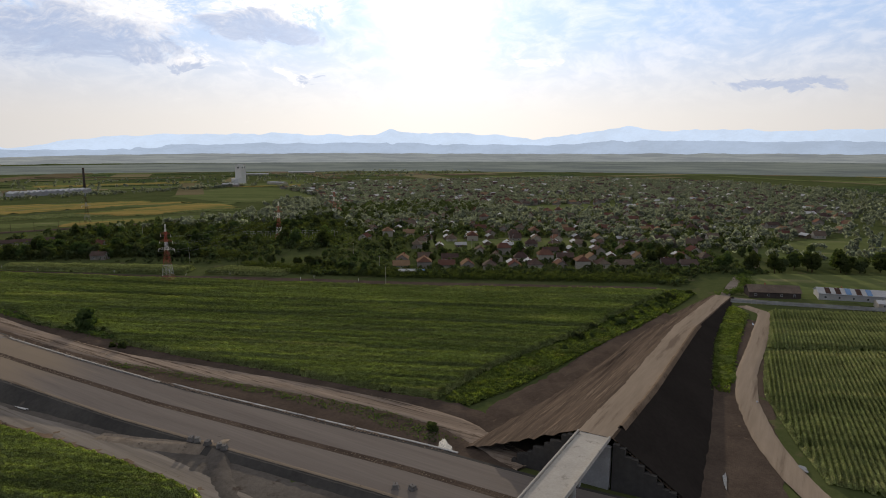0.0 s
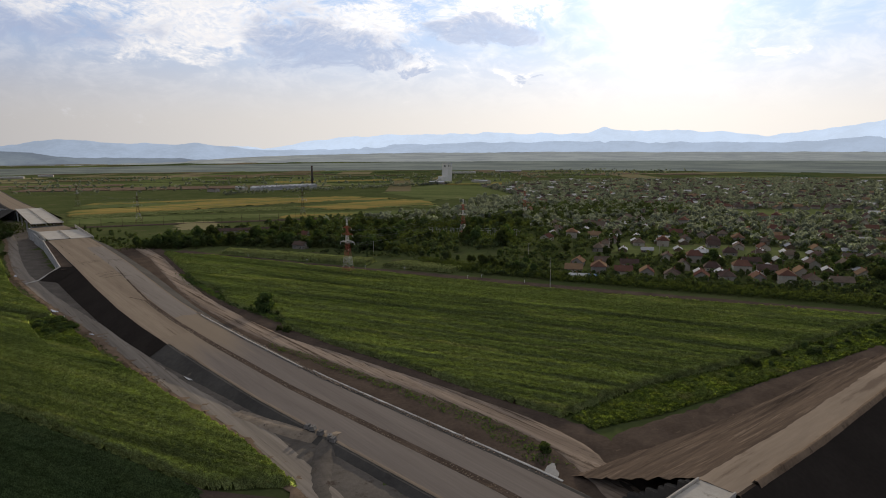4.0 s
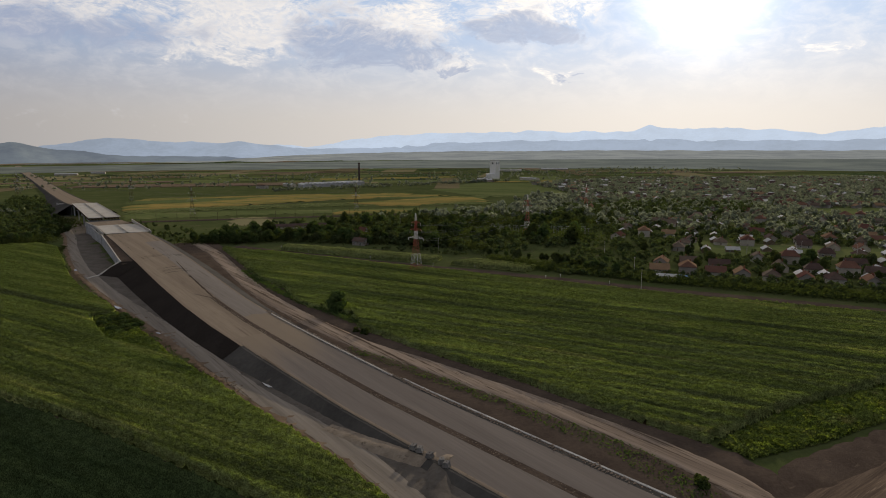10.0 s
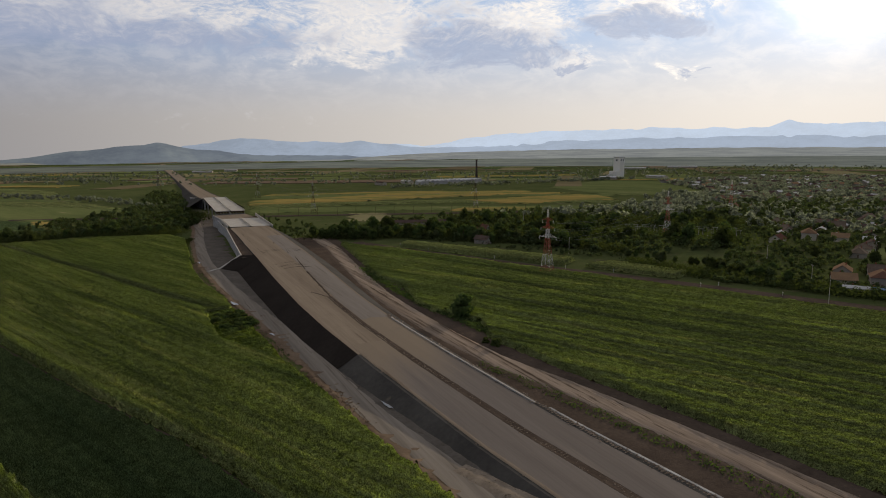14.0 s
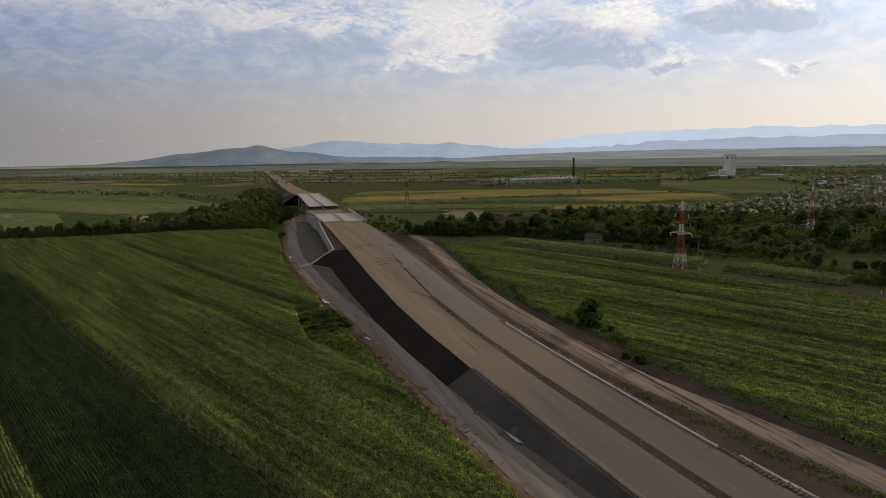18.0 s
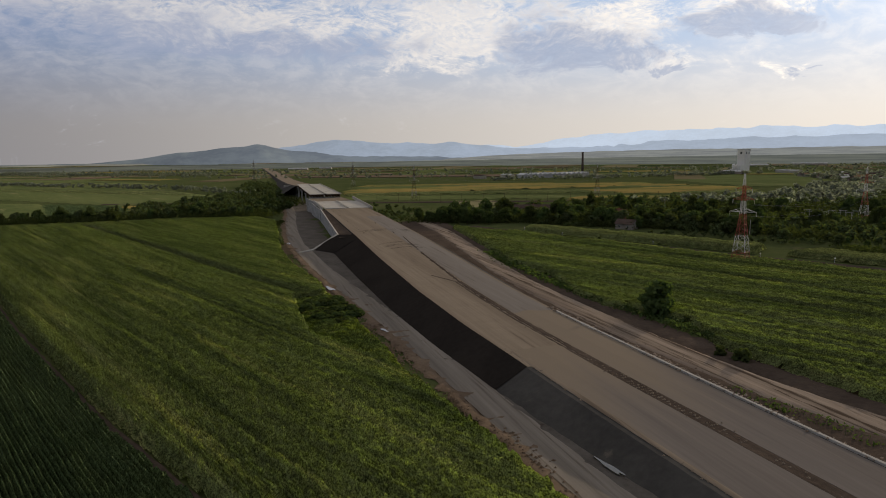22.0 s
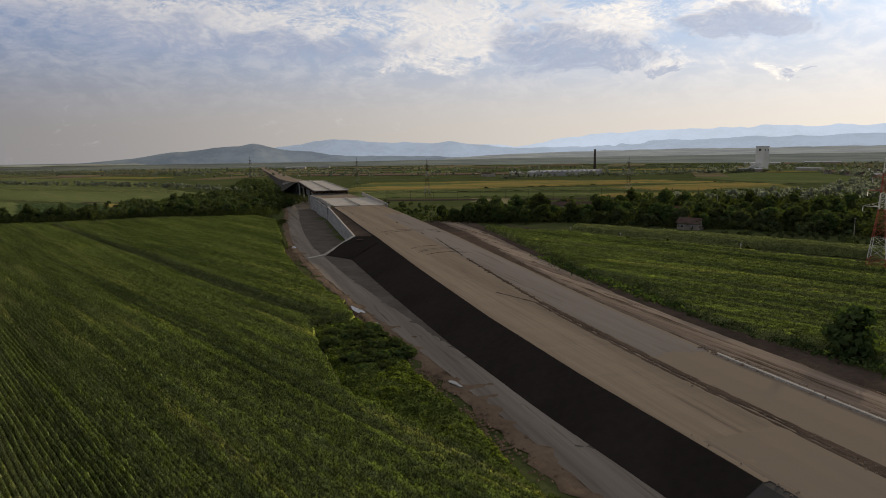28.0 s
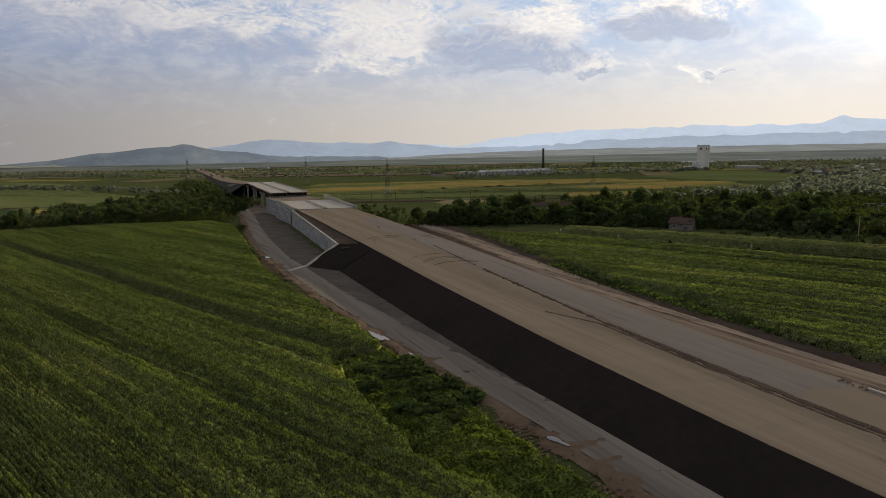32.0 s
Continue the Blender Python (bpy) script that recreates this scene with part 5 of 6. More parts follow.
scrape(road_line(362, 440, 0.0, 0.3), 1.1, seed=9)
scrape(road_line(438, 500, 0.3, 1.6), 1.0, seed=2)
scrape(road_line(505, 545, 1.8, 3.5), 0.6, seed=3)
scrape(road_line(560, 566, 2.0, 2.4), 0.7, seed=4)
scrape(road_line(600, 604, 0.5, 0.8), 0.8, seed=5)
scrape(road_line(440, 452, -1, -6), 0.35, seed=6)
for y0, r, sweep, w in ((512, 9.0, 2.0, 0.14), (516, 11.0, 1.6, 0.12), (514, 7.0, 2.3, 0.16), (520, 9.5, 1.4, 0.12), (524, 12.0, 1.1, 0.10), (566, 13.0, 2.2, 0.13), (568, 15.0, 2.0, 0.11)):
    cx, cy = motorway_at(y0, -1.0)[:2]
    scrape([(cx - r * math.cos(0.5 + sweep * k / 10), cy - 6 + r * math.sin(0.5 + sweep * k / 10)) for k in range(11)], w, label="curved dark tyre mark", name="tyre_mark", seed=int(10 * r), lift=0.12)
# rubble along the median and the haul road
def rubble(name, pts, spread, count, size, mat, label, seed, z=0.1):
    rng = np.random.RandomState(seed)
    q, n = smooth_line(pts, 1.0)
    V, F = [], []
    hubs = rng.randint(0, len(q), 26)
    for i in range(count):
        k = int(np.clip(rng.choice(hubs) + rng.normal(0, 3), 0, len(q) - 1)) if rng.rand() < 0.7 else rng.randint(len(q))
        c = np.r_[q[k, :2] + n[k] * rng.normal(0, spread), 0]
        zz = (np.interp(c[1], mw[:, 1], mz) if z is None else z)
        s = size * rng.uniform(0.4, 1.3)
        o = np.array([(1, 0, 0), (0, 1, 0), (-1, 0, 0), (0, -1, 0), (0, 0, 0.8), (0, 0, -0.4)]) * s * rng.uniform(0.7, 1.3, (6, 3))
        V.append(o + c + (0, 0, zz + 0.15 * s))
        F += [tuple(6 * i + np.array(t)) for t in ((0, 1, 4), (1, 2, 4), (2, 3, 4), (3, 0, 4), (1, 0, 5), (2, 1, 5), (3, 2, 5), (0, 3, 5))]
    tagged(new(name, mesh_of(name, np.concatenate(V), F, mat)), label, "rubble", kind="stuff")


rubble("median_rubble", road_line(170, 440, 0, 0, 40), 0.75, 900, 0.26, "gravel", "lumps of rubble in the median", 81, None)
rubble("verge_rubble", road_line(200, 400, 13.2, 13.2, 40), 0.5, 900, 0.3, "track", "stones along the road verge", 82, None)
rubble("left_verge_rubble", road_line(200, 372, -12.6, -12.9, 40), 0.35, 220, 0.22, "gravel", "stones along the carriageway edge", 84, None)
rubble("haul_rubble", [(-150, 312), (-160, 346), (-170, 384), (-178, 420), (-190, 462), (-203, 512), (-214, 584)], 1.6, 2600, 0.32, "soil", "clods and stones beside the haul road", 83, 0.05)
rubble("track_clods", [(-59, 214), (-65, 240), (-78, 284), (-95, 332), (-110, 380), (-122, 450), (-134, 560)], 4.5, 500, 0.22, "soil", "clods of earth along the service track", 85, 0.1)

# ---- power pylons ----
def pylon_meshes(paint):
    H = 36.7
    half = lambda z: 3.0 - (3.0 - 0.95) * min(z / 20, 1) if z < 20 else max(0.95 - 0.6 * (z - 20) / 14, 0.12)
    levels = [0, 3, 5, 8.5, 11.5, 14, 16.3, 18.5, 20.5, 22.3, 24, 25.7, 27.2, 28.8, 30.3, 32, 34, H]
    bands = [(0, 5, "red"), (5, 11.5, "white"), (11.5, 20.5, "red"), (20.5, 25.7, "white"), (25.7, 32, "red"), (32, H, "white")]
    out = []
    cor = [(-1, -1), (1, -1), (1, 1), (-1, 1)]
    for z0, z1, colour in bands:
        b = Build()
        ls = [z for z in levels if z0 <= z <= z1]
        for a, c in zip(ls, ls[1:]):
            ha, hc = half(a), half(c)
            for i in range(4):
                p, q = cor[i], cor[(i + 1) % 4]
                b.beam((p[0] * ha, p[1] * ha, a), (p[0] * hc, p[1] * hc, c), 0.09)
                b.beam((p[0] * ha, p[1] * ha, a), (q[0] * hc, q[1] * hc, c), 0.042, sides=3)
                b.beam((q[0] * ha, q[1] * ha, a), (p[0] * hc, p[1] * hc, c), 0.042, sides=3)
                b.beam((p[0] * hc, p[1] * hc, c), (q[0] * hc, q[1] * hc, c), 0.04, sides=3)
        out.append(("tower_section", b.mesh("tower_section", paint[colour]), "painted lattice section"))
    for z, w, colour in ((21.3, 5.2, "white"), (26.3, 4.2, "red"), (30.6, 3.2, "red")):
        h = half(z)
        for sx in (-1, 1):
            b = Build()
            tip = (sx * w, 0, z + 0.1)
            for sy in (-1, 1):
                b.beam((sx * h, sy * h, z), tip, 0.06)
                b.beam((sx * h, sy * h, z + 1.4), tip, 0.05)
                b.beam((sx * h, sy * h, z), (sx * (h + w) / 2, 0, z + 0.8), 0.05, sides=3)
            out.append(("crossarm", b.mesh("crossarm", paint[colour]), "lattice crossarm"))
        for sx in (-1, 1):
            b = Build()
            for j in range(5):
                b.beam((sx * w, 0, z - 0.35 * j), (sx * w, 0, z - 0.35 * j - 0.28), 0.14, 0.07, 6)
            out.append(("insulator", b.mesh("insulator", "white"), "chain of insulators"))
    return out


PYLON = pylon_meshes({"red": "red", "white": "white"})
GREY_PYLON = pylon_meshes({"red": "steel", "white": "panel"})


def pylon(x, y, turn, scale=1.0, grey=False):
    root = new("power_pylon")
    root.matrix_basis = pose(x, y, -0.1, 0, 0, turn) @ Matrix.Diagonal((scale, scale, scale, 1))
    for nm, me, lab in (GREY_PYLON if grey else PYLON):
        part(nm, me, root, lab)
    tagged(root, "dark and grey lattice power pylon on the far plain" if grey else "red and white lattice power pylon standing in crops", "pylon", "power pylons")


def tip_of(x, y, turn, w, z, scale=1.0):
    a = radians(turn)
    return Vector((x + w * scale * math.cos(a), y + w * scale * math.sin(a), z * scale))


LINES = [[(-20.8, 478.8, -53, 1.0), (141, 599, -53, 0.95), (300, 716, -53, 0.95)],
         [(67, 854, 0, 0.95), (-114, 880, 10, 0.95), (-172, 1120, 40, 1.0), (-343, 1423, 40, 1.05)]]
for line in LINES:
    for p in line:
        pylon(*p, grey=line is LINES[1])
    for a, c in zip(line, line[1:]):
        for w, z in ((5.2, 19.6), (-5.2, 19.6), (4.2, 24.6), (-4.2, 24.6), (3.2, 28.9), (-3.2, 28.9)):
            p, q = tip_of(*a[:3], w, z, a[3]), tip_of(*c[:3], w, z, c[3])
            b = Build().tube([p.lerp(q, i / 12) - Vector((0, 0, 22 * (i / 12) * (1 - i / 12))) for i in range(13)], 0.03)
            tagged(new("power_line", b.mesh("power_line", "wire")), "thin sagging aluminium conductor between pylons", "power line", "conductors")

# ---- poles ----
def pole(x, y, h, turn, arms=1, lamp=False):
    root = new("street_lamp" if lamp else "utility_pole")
    root.matrix_basis = pose(x, y, -0.2, 0, 0, turn)
    part("shaft", Build().beam((0, 0, 0), (0, 0, h), 0.17, 0.1, 8).mesh("shaft", "concrete"), root)
    if lamp:
        part("lamp_arm", Build().beam((0, 0, h - 0.1), (1.4, 0, h + 0.25), 0.05, 0.04, 6).mesh("lamp_arm", "tin"), root)
        part("lamp_head", Build().box(1.3, -0.15, h + 0.12, 2.1, 0.15, h + 0.32, 0.05).mesh("lamp_head", "tin"), root)
    else:
        part("crossarm", Build().box(-0.9, -0.06, h - 0.5, 0.9, 0.06, h - 0.38).mesh("crossarm", "wood"), root)
        for s in (-0.8, 0, 0.8):
            part("insulator", Build().beam((s, 0, h - 0.38), (s, 0, h - 0.15), 0.06, 0.05, 6).mesh("insulator", "white"), root)
    tagged(root, "tall pale street lamp beside a village road" if lamp else "tall concrete utility pole at a field edge", "lamp post" if lamp else "utility pole", "street lamps" if lamp else "utility poles")


pole(58.5, 368.5, 13.5, 40)
for x, y in ((92, 410), (120, 470), (190, 458), (215, 430), (238, 405), (260, 380), (300, 330), (24, 540), (60, 700)):
    pole(x, y, 11, rnd.uniform(0, 90), lamp=(x > 180))
for i in range(16):
    root = new("railway_mast")
    t = i / 15
    root.matrix_basis = pose(-172 + 300 * t, 862 - 60 * t + 3 * (i % 2), -0.2, 0, 0, -11)
    part("mast", Build().beam((0, 0, 0), (0, 0, 9), 0.16, 0.12, 6).mesh("mast", "steel"), root)
    part("bracket", Build().beam((0, 0, 7.4), (0, 2.6, 7.9), 0.05, 0.05, 5).beam((0, 0, 8.4), (0, 2.6, 7.9), 0.04, 0.04, 5).mesh("bracket", "steel"), root)
    tagged(root, "dark steel railway catenary mast", "railway mast", "catenary masts")
rl, rln = smooth_line([(-420, 918), (-172, 866), (130, 806), (330, 770)], 8)
ribbon("railway_bed", rl, rln, [(-5, -0.2), (-3, 0.5), (3, 0.5), (5, -0.2)], "dark_soil", label="dark ballasted railway bed", category="railway", rough=0.05, seed=91)
for x, y in ((-75, 612), (-62, 581), (-30, 537), (-3.5, 491), (17.5, 473), (39, 426), (48, 424), (61, 396)):
    root = new("marker_post")
    root.matrix_basis = pose(x, y, 0, 0, 0, 0)
    part("post", Build().beam((0, 0, -0.2), (0, 0, 1.6), 0.08, 0.08, 6).mesh("post", "white"), root)
    part("cap", Build().beam((0, 0, 1.6), (0, 0, 1.8), 0.34, 0.22, 8).beam((0, 0, 1.8), (0, 0, 1.95), 0.22, 0.04, 8).mesh("cap", "white"), root)
    tagged(root, "white marker post on the field path", "marker post", "marker posts")
path, pn = smooth_line([(-104, 640), (-79, 597), (-41, 540), (-10, 494), (18, 459), (47, 415), (76, 371), (119, 312), (166, 247)], 4)
ribbon("field_path", path, pn, [(-5.0, 0.05), (-3, 0.14), (-1.5, 0.06), (0, 0.16), (1.5, 0.06), (3, 0.14), (4.6, 0.05)], "dark_soil", label="bare brown field path", category="dirt road", rough=0.05, seed=92, edge=0.6)

# ---- houses ----
def gable_wall(w, l, h, rise, mat):
    """Walls of a house with gables at both ends; w across the ridge, l along it."""
    x, y = w / 2, l / 2
    pts = [(-x, -y, -0.3), (x, -y, -0.3), (x, y, -0.3), (-x, y, -0.3), (-x, -y, h), (x, -y, h), (x, y, h), (-x, y, h), (0, -y, h + rise), (0, y, h + rise)]
    return Build().poly(pts, [(0, 1, 5, 8, 4), (1, 2, 6, 5), (2, 3, 7, 9, 6), (3, 0, 4, 7), (4, 8, 9, 7), (5, 6, 9, 8), (3, 2, 1, 0)]).mesh("wall", mat)


def roof_side(w, l, h, rise, sgn, mat, over=0.5, hip=0.0):
    """One slope of a roof as a thick slab."""
    run = w / 2 + over
    drop = rise * over / (w / 2)
    x0, z0, z1 = sgn * run, h - drop, h + rise
    y0, y1 = -l / 2 - over, l / 2 + over
    t = 0.16
    pts = [(x0, y0, z0), (0, y0 + hip, z1), (0, y1 - hip, z1), (x0, y1, z0)]
    pts += [(x, y, z + t) for x, y, z in pts]
    f = [(0, 1, 2, 3), (7, 6, 5, 4), (0, 4, 5, 1), (1, 5, 6, 2), (2, 6, 7, 3), (3, 7, 4, 0)]
    if sgn < 0:
        f = [q[::-1] for q in f]
    return Build().poly(pts, f).mesh("roof_slope", mat)


def hip_end(w, l, h, rise, sgn, mat, over=0.5, hip=3.0):
    run = w / 2 + over
    drop = rise * over / (w / 2)
    y0 = sgn * (l / 2 + over)
    pts = [(-run, y0, h - drop), (run, y0, h - drop), (0, y0 - sgn * hip, h + rise)]
    pts += [(x, y, z + 0.16) for x, y, z in pts]
    f = [(2, 1, 0), (3, 4, 5), (0, 1, 4, 3), (1, 2, 5, 4), (2, 0, 3, 5)]
    return Build().poly(pts, f if sgn < 0 else [q[::-1] for q in f]).mesh("roof_end", mat)


def house_at(w, l, h, rise, wall_mat, roof_mat, hip, label, group, windows=3, name="house", at=None, category="house"):
    root = new(name)
    part("wall", gable_wall(w, l, h, rise if not hip else 0.02, wall_mat), root)
    for s in (-1, 1):
        part("roof_slope", roof_side(w, l, h, rise, s, roof_mat, hip=hip), root)
        if hip:
            part("roof_end", hip_end(w, l, h, rise, s, roof_mat, hip=hip), root)
    ch = Build().box(w * 0.12, l * 0.12, h + rise * 0.4, w * 0.12 + 0.55, l * 0.12 + 0.55, h + rise + 0.8, 0.03).mesh("chimney", "brick")
    part("chimney", ch, root, "brick chimney")
    for i in range(windows):
        y = -l / 2 + l * (i + 0.5) / windows
        for s in (-1, 1):
            win = part("window", Build().box(s * (w / 2 - 0.06) - 0.08, y - 0.6, 0.9, s * (w / 2 - 0.06) + 0.08, y + 0.6, 2.2).mesh("window", "white"), root)
            part("pane", Build().box(s * (w / 2 + 0.01) - 0.02, y - 0.5, 1.0, s * (w / 2 + 0.01) + 0.02, y + 0.5, 2.1).mesh("pane", "glass"), win)
    part("door", Build().box(-0.5, -l / 2 - 0.06, 0, 0.5, -l / 2 + 0.06, 2.05).mesh("door", "wood"), root)
    if at is not None:
        root.matrix_basis = at
    return tagged(root, label, category, group)


KINDS = [(8.5, 11, 3.0, 2.9, "plaster", "tiles", 0.0, "single-storey house with a red clay tile roof"), (9.0, 10, 3.2, 3.0, "plaster", "dark_tiles", 3.2, "house with a weathered dark hipped roof"),
         (8.0, 12, 3.0, 2.6, "plaster", "dark_tiles", 0.0, "low house with a weathered brown tile roof"), (9.5, 11, 5.4, 3.0, "plaster", "tiles", 3.0, "two-storey house with a red hipped roof"),
         (6.0, 9, 2.6, 1.8, "wood", "tin", 0.0, "outbuilding with a pale sheet metal roof"), (8.0, 10, 3.1, 3.6, "plaster", "dark_tiles", 0.0, "house with a steep dark gabled roof")]
PROTO = [house_at(*k, "village houses", windows=2, at=pose(560 + 22 * i, 640, 0, 0, 0, 20)) for i, k in enumerate(KINDS)]
for ob, k in zip(PROTO, KINDS):
    ob["label"] = k[7] + " among gardens"

taken = []


def free_spot(x, y, d):
    if any((x - a) ** 2 + (y - b) ** 2 < d * d for a, b in taken):
        return False
    taken.append((x, y))
    return True


def village_house(kind, x, y, turn):
    if not free_spot(x, y, 11):
        return
    copy_thing(PROTO[kind], pose(x, y, 0, 0, 0, turn))


AL, AC = Vector((0.683, -0.730)), Vector((0.730, 0.683))      # along the first row of houses, and away from the fields
START = Vector((98, 402))
ROWS_OF_HOUSES = [(14, 0, 216, 15.5), (44, 0, 230, 17), (78, 60, 240, 18), (112, -10, 260, 19), (150, 40, 290, 20), (185, -40, 300, 20), (225, -60, 320, 21), (262, 0, 340, 22)]
row_turn = math.degrees(math.atan2(AL.y, AL.x))
for d, a, e, step in ROWS_OF_HOUSES:
    s = a + 4
    while s < e:
        p = START + AL * s + AC * (d + rnd.uniform(-3, 3))
        k = rnd.choice((0, 0, 1, 1, 2, 3, 5)) if d < 60 else rnd.choice((0, 1, 2, 2, 1, 5, 5, 3, 0, 4))
        if rnd.random() < (0.95 if d < 60 else 0.6):
            village_house(k, p.x, p.y, row_turn + rnd.choice((0, 90)) + rnd.uniform(-6, 6))
        if rnd.random() < 0.45:
            q = p + AC * rnd.uniform(10, 14) + AL * rnd.uniform(-4, 4)
            village_house(4, q.x, q.y, row_turn + rnd.uniform(-10, 10))
        s += step * rnd.uniform(0.9, 1.15)
# pale roof by the field corner
house_at(6.5, 11, 2.6, 0.7, "plaster", "tin", 0.0, "low shed with a bright white sheet roof", "", 1, "shed", pose(99.5, 391, 0, 0, 0, row_turn + 90), "shed")
house_at(5.0, 7, 2.4, 0.6, "plaster", "blue", 0.0, "small shed with a blue sheet roof", "", 1, "shed", pose(106, 386, 0, 0, 0, row_turn + 90), "shed")

TOWN = [(200, 560), (150, 470), (320, 330), (330, 255), (470, 210), (900, 260), (1500, 600), (1450, 1100), (900, 1350), (600, 1280), (470, 950), (300, 720)]
OPEN = [[(190, 440), (300, 350), (330, 400), (220, 500)], [(520, 560), (700, 520), (720, 580), (560, 640)], [(330, 180), (470, 90), (560, 190), (400, 260)]]
tp = np.array(TOWN, float)
count = 0
while count < 150:
    x, y = rnd.uniform(150, 1000), rnd.uniform(210, 1250)
    r = math.hypot(x - 100, y - 400)
    if r > 620 or not inside(tp, np.array(x), np.array(y)) or any(inside(o, np.array(x), np.array(y)) for o in OPEN):
        continue
    village_house(rnd.choice((0, 1, 2, 2, 1, 5, 5, 3, 0, 4)), x, y, row_turn + rnd.choice((0, 90)) + rnd.uniform(-20, 20))
    count += 1


def distant_houses(name, count, seed, roof, walls):
    """Far roofs and walls, too small to tell apart."""
    rng = random.Random(seed)
    for nm, mt, up in ((name + "_walls", walls, 0), (name + "_roofs", roof, 1)):
        rg = random.Random(seed)
        b = Build()
        n = 0
        while n < count:
            x, y = rg.uniform(300, 1500), rg.uniform(250, 1340)
            w, l, h, a = rg.uniform(7, 10), rg.uniform(9, 14), rg.uniform(2.8, 4.2), rg.uniform(0, 3.1)
            if math.hypot(x - 100, y - 400) < 560 or not inside(tp, np.array(x), np.array(y)):
                continue
            n += 1
            c, s = math.cos(a), math.sin(a)
            tr = lambda p: (x + p[0] * c - p[1] * s, y + p[0] * s + p[1] * c, p[2])
            if up:
                o = 0.5
                r = h + w * 0.3
                pts = [(-w / 2 - o, -l / 2 - o, h - 0.2), (0, -l / 2 - o, r), (w / 2 + o, -l / 2 - o, h - 0.2), (-w / 2 - o, l / 2 + o, h - 0.2), (0, l / 2 + o, r), (w / 2 + o, l / 2 + o, h - 0.2)]
                b.poly([tr(p) for p in pts], [(0, 1, 4, 3), (1, 2, 5, 4), (0, 3, 5, 2)])
            else:
                x0, y0 = w / 2, l / 2
                pts = [(-x0, -y0, -0.3), (x0, -y0, -0.3), (x0, y0, -0.3), (-x0, y0, -0.3), (-x0, -y0, h), (x0, -y0, h), (x0, y0, h), (-x0, y0, h), (0, -y0, h + w * 0.26), (0, y0, h + w * 0.26)]
                b.poly([tr(p) for p in pts], [(0, 1, 5, 8, 4), (1, 2, 6, 5), (2, 3, 7, 9, 6), (3, 0, 4, 7)])
        tagged(new(nm, b.mesh(nm, mt)), "far village houses among trees", "houses", kind="stuff")


distant_houses("distant_dark_houses", 560, 71, "dark_tiles", "plaster")
distant_houses("distant_red_houses", 130, 72, "tiles", "plaster")
distant_houses("distant_tin_houses", 170, 73, "tin", "plaster")

# trees in the gardens and streets
n = 0
while n < 66:
    t = rnd.random() * 0.3
    p = START + AL * rnd.uniform(-60, 330) + AC * (6 + 300 * t)
    if p.x > 560 or not free_spot(p.x, p.y, 5.5) or any(inside(o, np.array(p.x), np.array(p.y)) for o in OPEN[:1]):
        n += 0.2
        continue
    tree(rnd.choice((0, 1, 1, 3, 3, 2, 4)), p.x, p.y, rnd.uniform(0.5, 1.0), rnd.uniform(0, 360), "leafy garden tree between village houses", "village trees")
    n += 1
for x, y in ((196, 462), (200, 458), (330, 560)):
    tree(5, x, y, 1.0, 20 * x, "tall narrow poplar among village gardens", "poplars")


def far_woods(name, count, seed, area, mat, size, label, keep=None):
    """Woods and gardens far off: clumps of leaf cards."""
    rng = np.random.RandomState(seed)
    p = np.array(area, float)
    pts, outs = [], []
    n = 0
    while n < count:
        x, y = rng.uniform(p[:, 0].min(), p[:, 0].max()), rng.uniform(p[:, 1].min(), p[:, 1].max())
        if not inside(p, np.array(x), np.array(y)) or (keep and not keep(x, y)):
            continue
        n += 1
        w, h = rng.uniform(5, 9) * size, rng.uniform(4.5, 10) * size
        # each crown is a few rounded lobes
        for k in range(3):
            a = rng.uniform(0, 6.28)
            c = np.array([x + 0.25 * w * math.cos(a), y + 0.25 * w * math.sin(a), h * (0.34 + 0.14 * k)])
            d = rng.normal(size=(26, 3))
            d[:, 2] = np.abs(d[:, 2]) * np.where(rng.rand(26) < 0.75, 1, -1)
            d /= np.linalg.norm(d, axis=1)[:, None]
            pts.append(c + d * (w * 0.33, w * 0.33, h * 0.3) * rng.uniform(0.8, 1.08, (26, 1)))
            outs.append(d)
    v, f = cards(rng, np.concatenate(pts), 1.75 * size, aspect=1.2, out=np.concatenate(outs))
    tagged(new(name, mesh_of(name, v, f, mat)), label, "trees", kind="stuff")


far_town = lambda x, y: math.hypot(x - 100, y - 400) > 230 and not any(inside(o, np.array(x), np.array(y)) for o in OPEN)
# town and far trees take the leaf colour with haze painted in
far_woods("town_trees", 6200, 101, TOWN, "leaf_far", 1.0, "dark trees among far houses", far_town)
VILLAGE = [tuple(START + AL * s + AC * c) for s, c in ((-70, 90), (330, 90), (340, 300), (-80, 310))]
far_woods("village_garden_trees", 1000, 108, VILLAGE, "leaf_wood", 0.7, "garden trees between village houses", lambda x, y: not inside(OPEN[0], np.array(x), np.array(y)) and not any((x - a) ** 2 + (y - c) ** 2 < 30 for a, c in taken))
far_woods("village_row_trees", 800, 109, [tuple(START + AL * s + AC * c) for s, c in ((-60, -14), (250, -14), (250, 90), (-60, 90))], "leaf_wood", 0.5, "small garden trees and bushes", lambda x, y: not any((x - a) ** 2 + (y - c) ** 2 < 36 for a, c in taken))
clear_of = lambda x, y: not any((x - a) ** 2 + (y - c) ** 2 < r * r for a, c, r in ((8, 664, 20), (-14, 604, 16), (-5, 590, 14), (-30, 720, 34), (-2, 650, 16), (130, 600, 30), (160, 570, 26), (100, 622, 26), (80, 640, 22)))
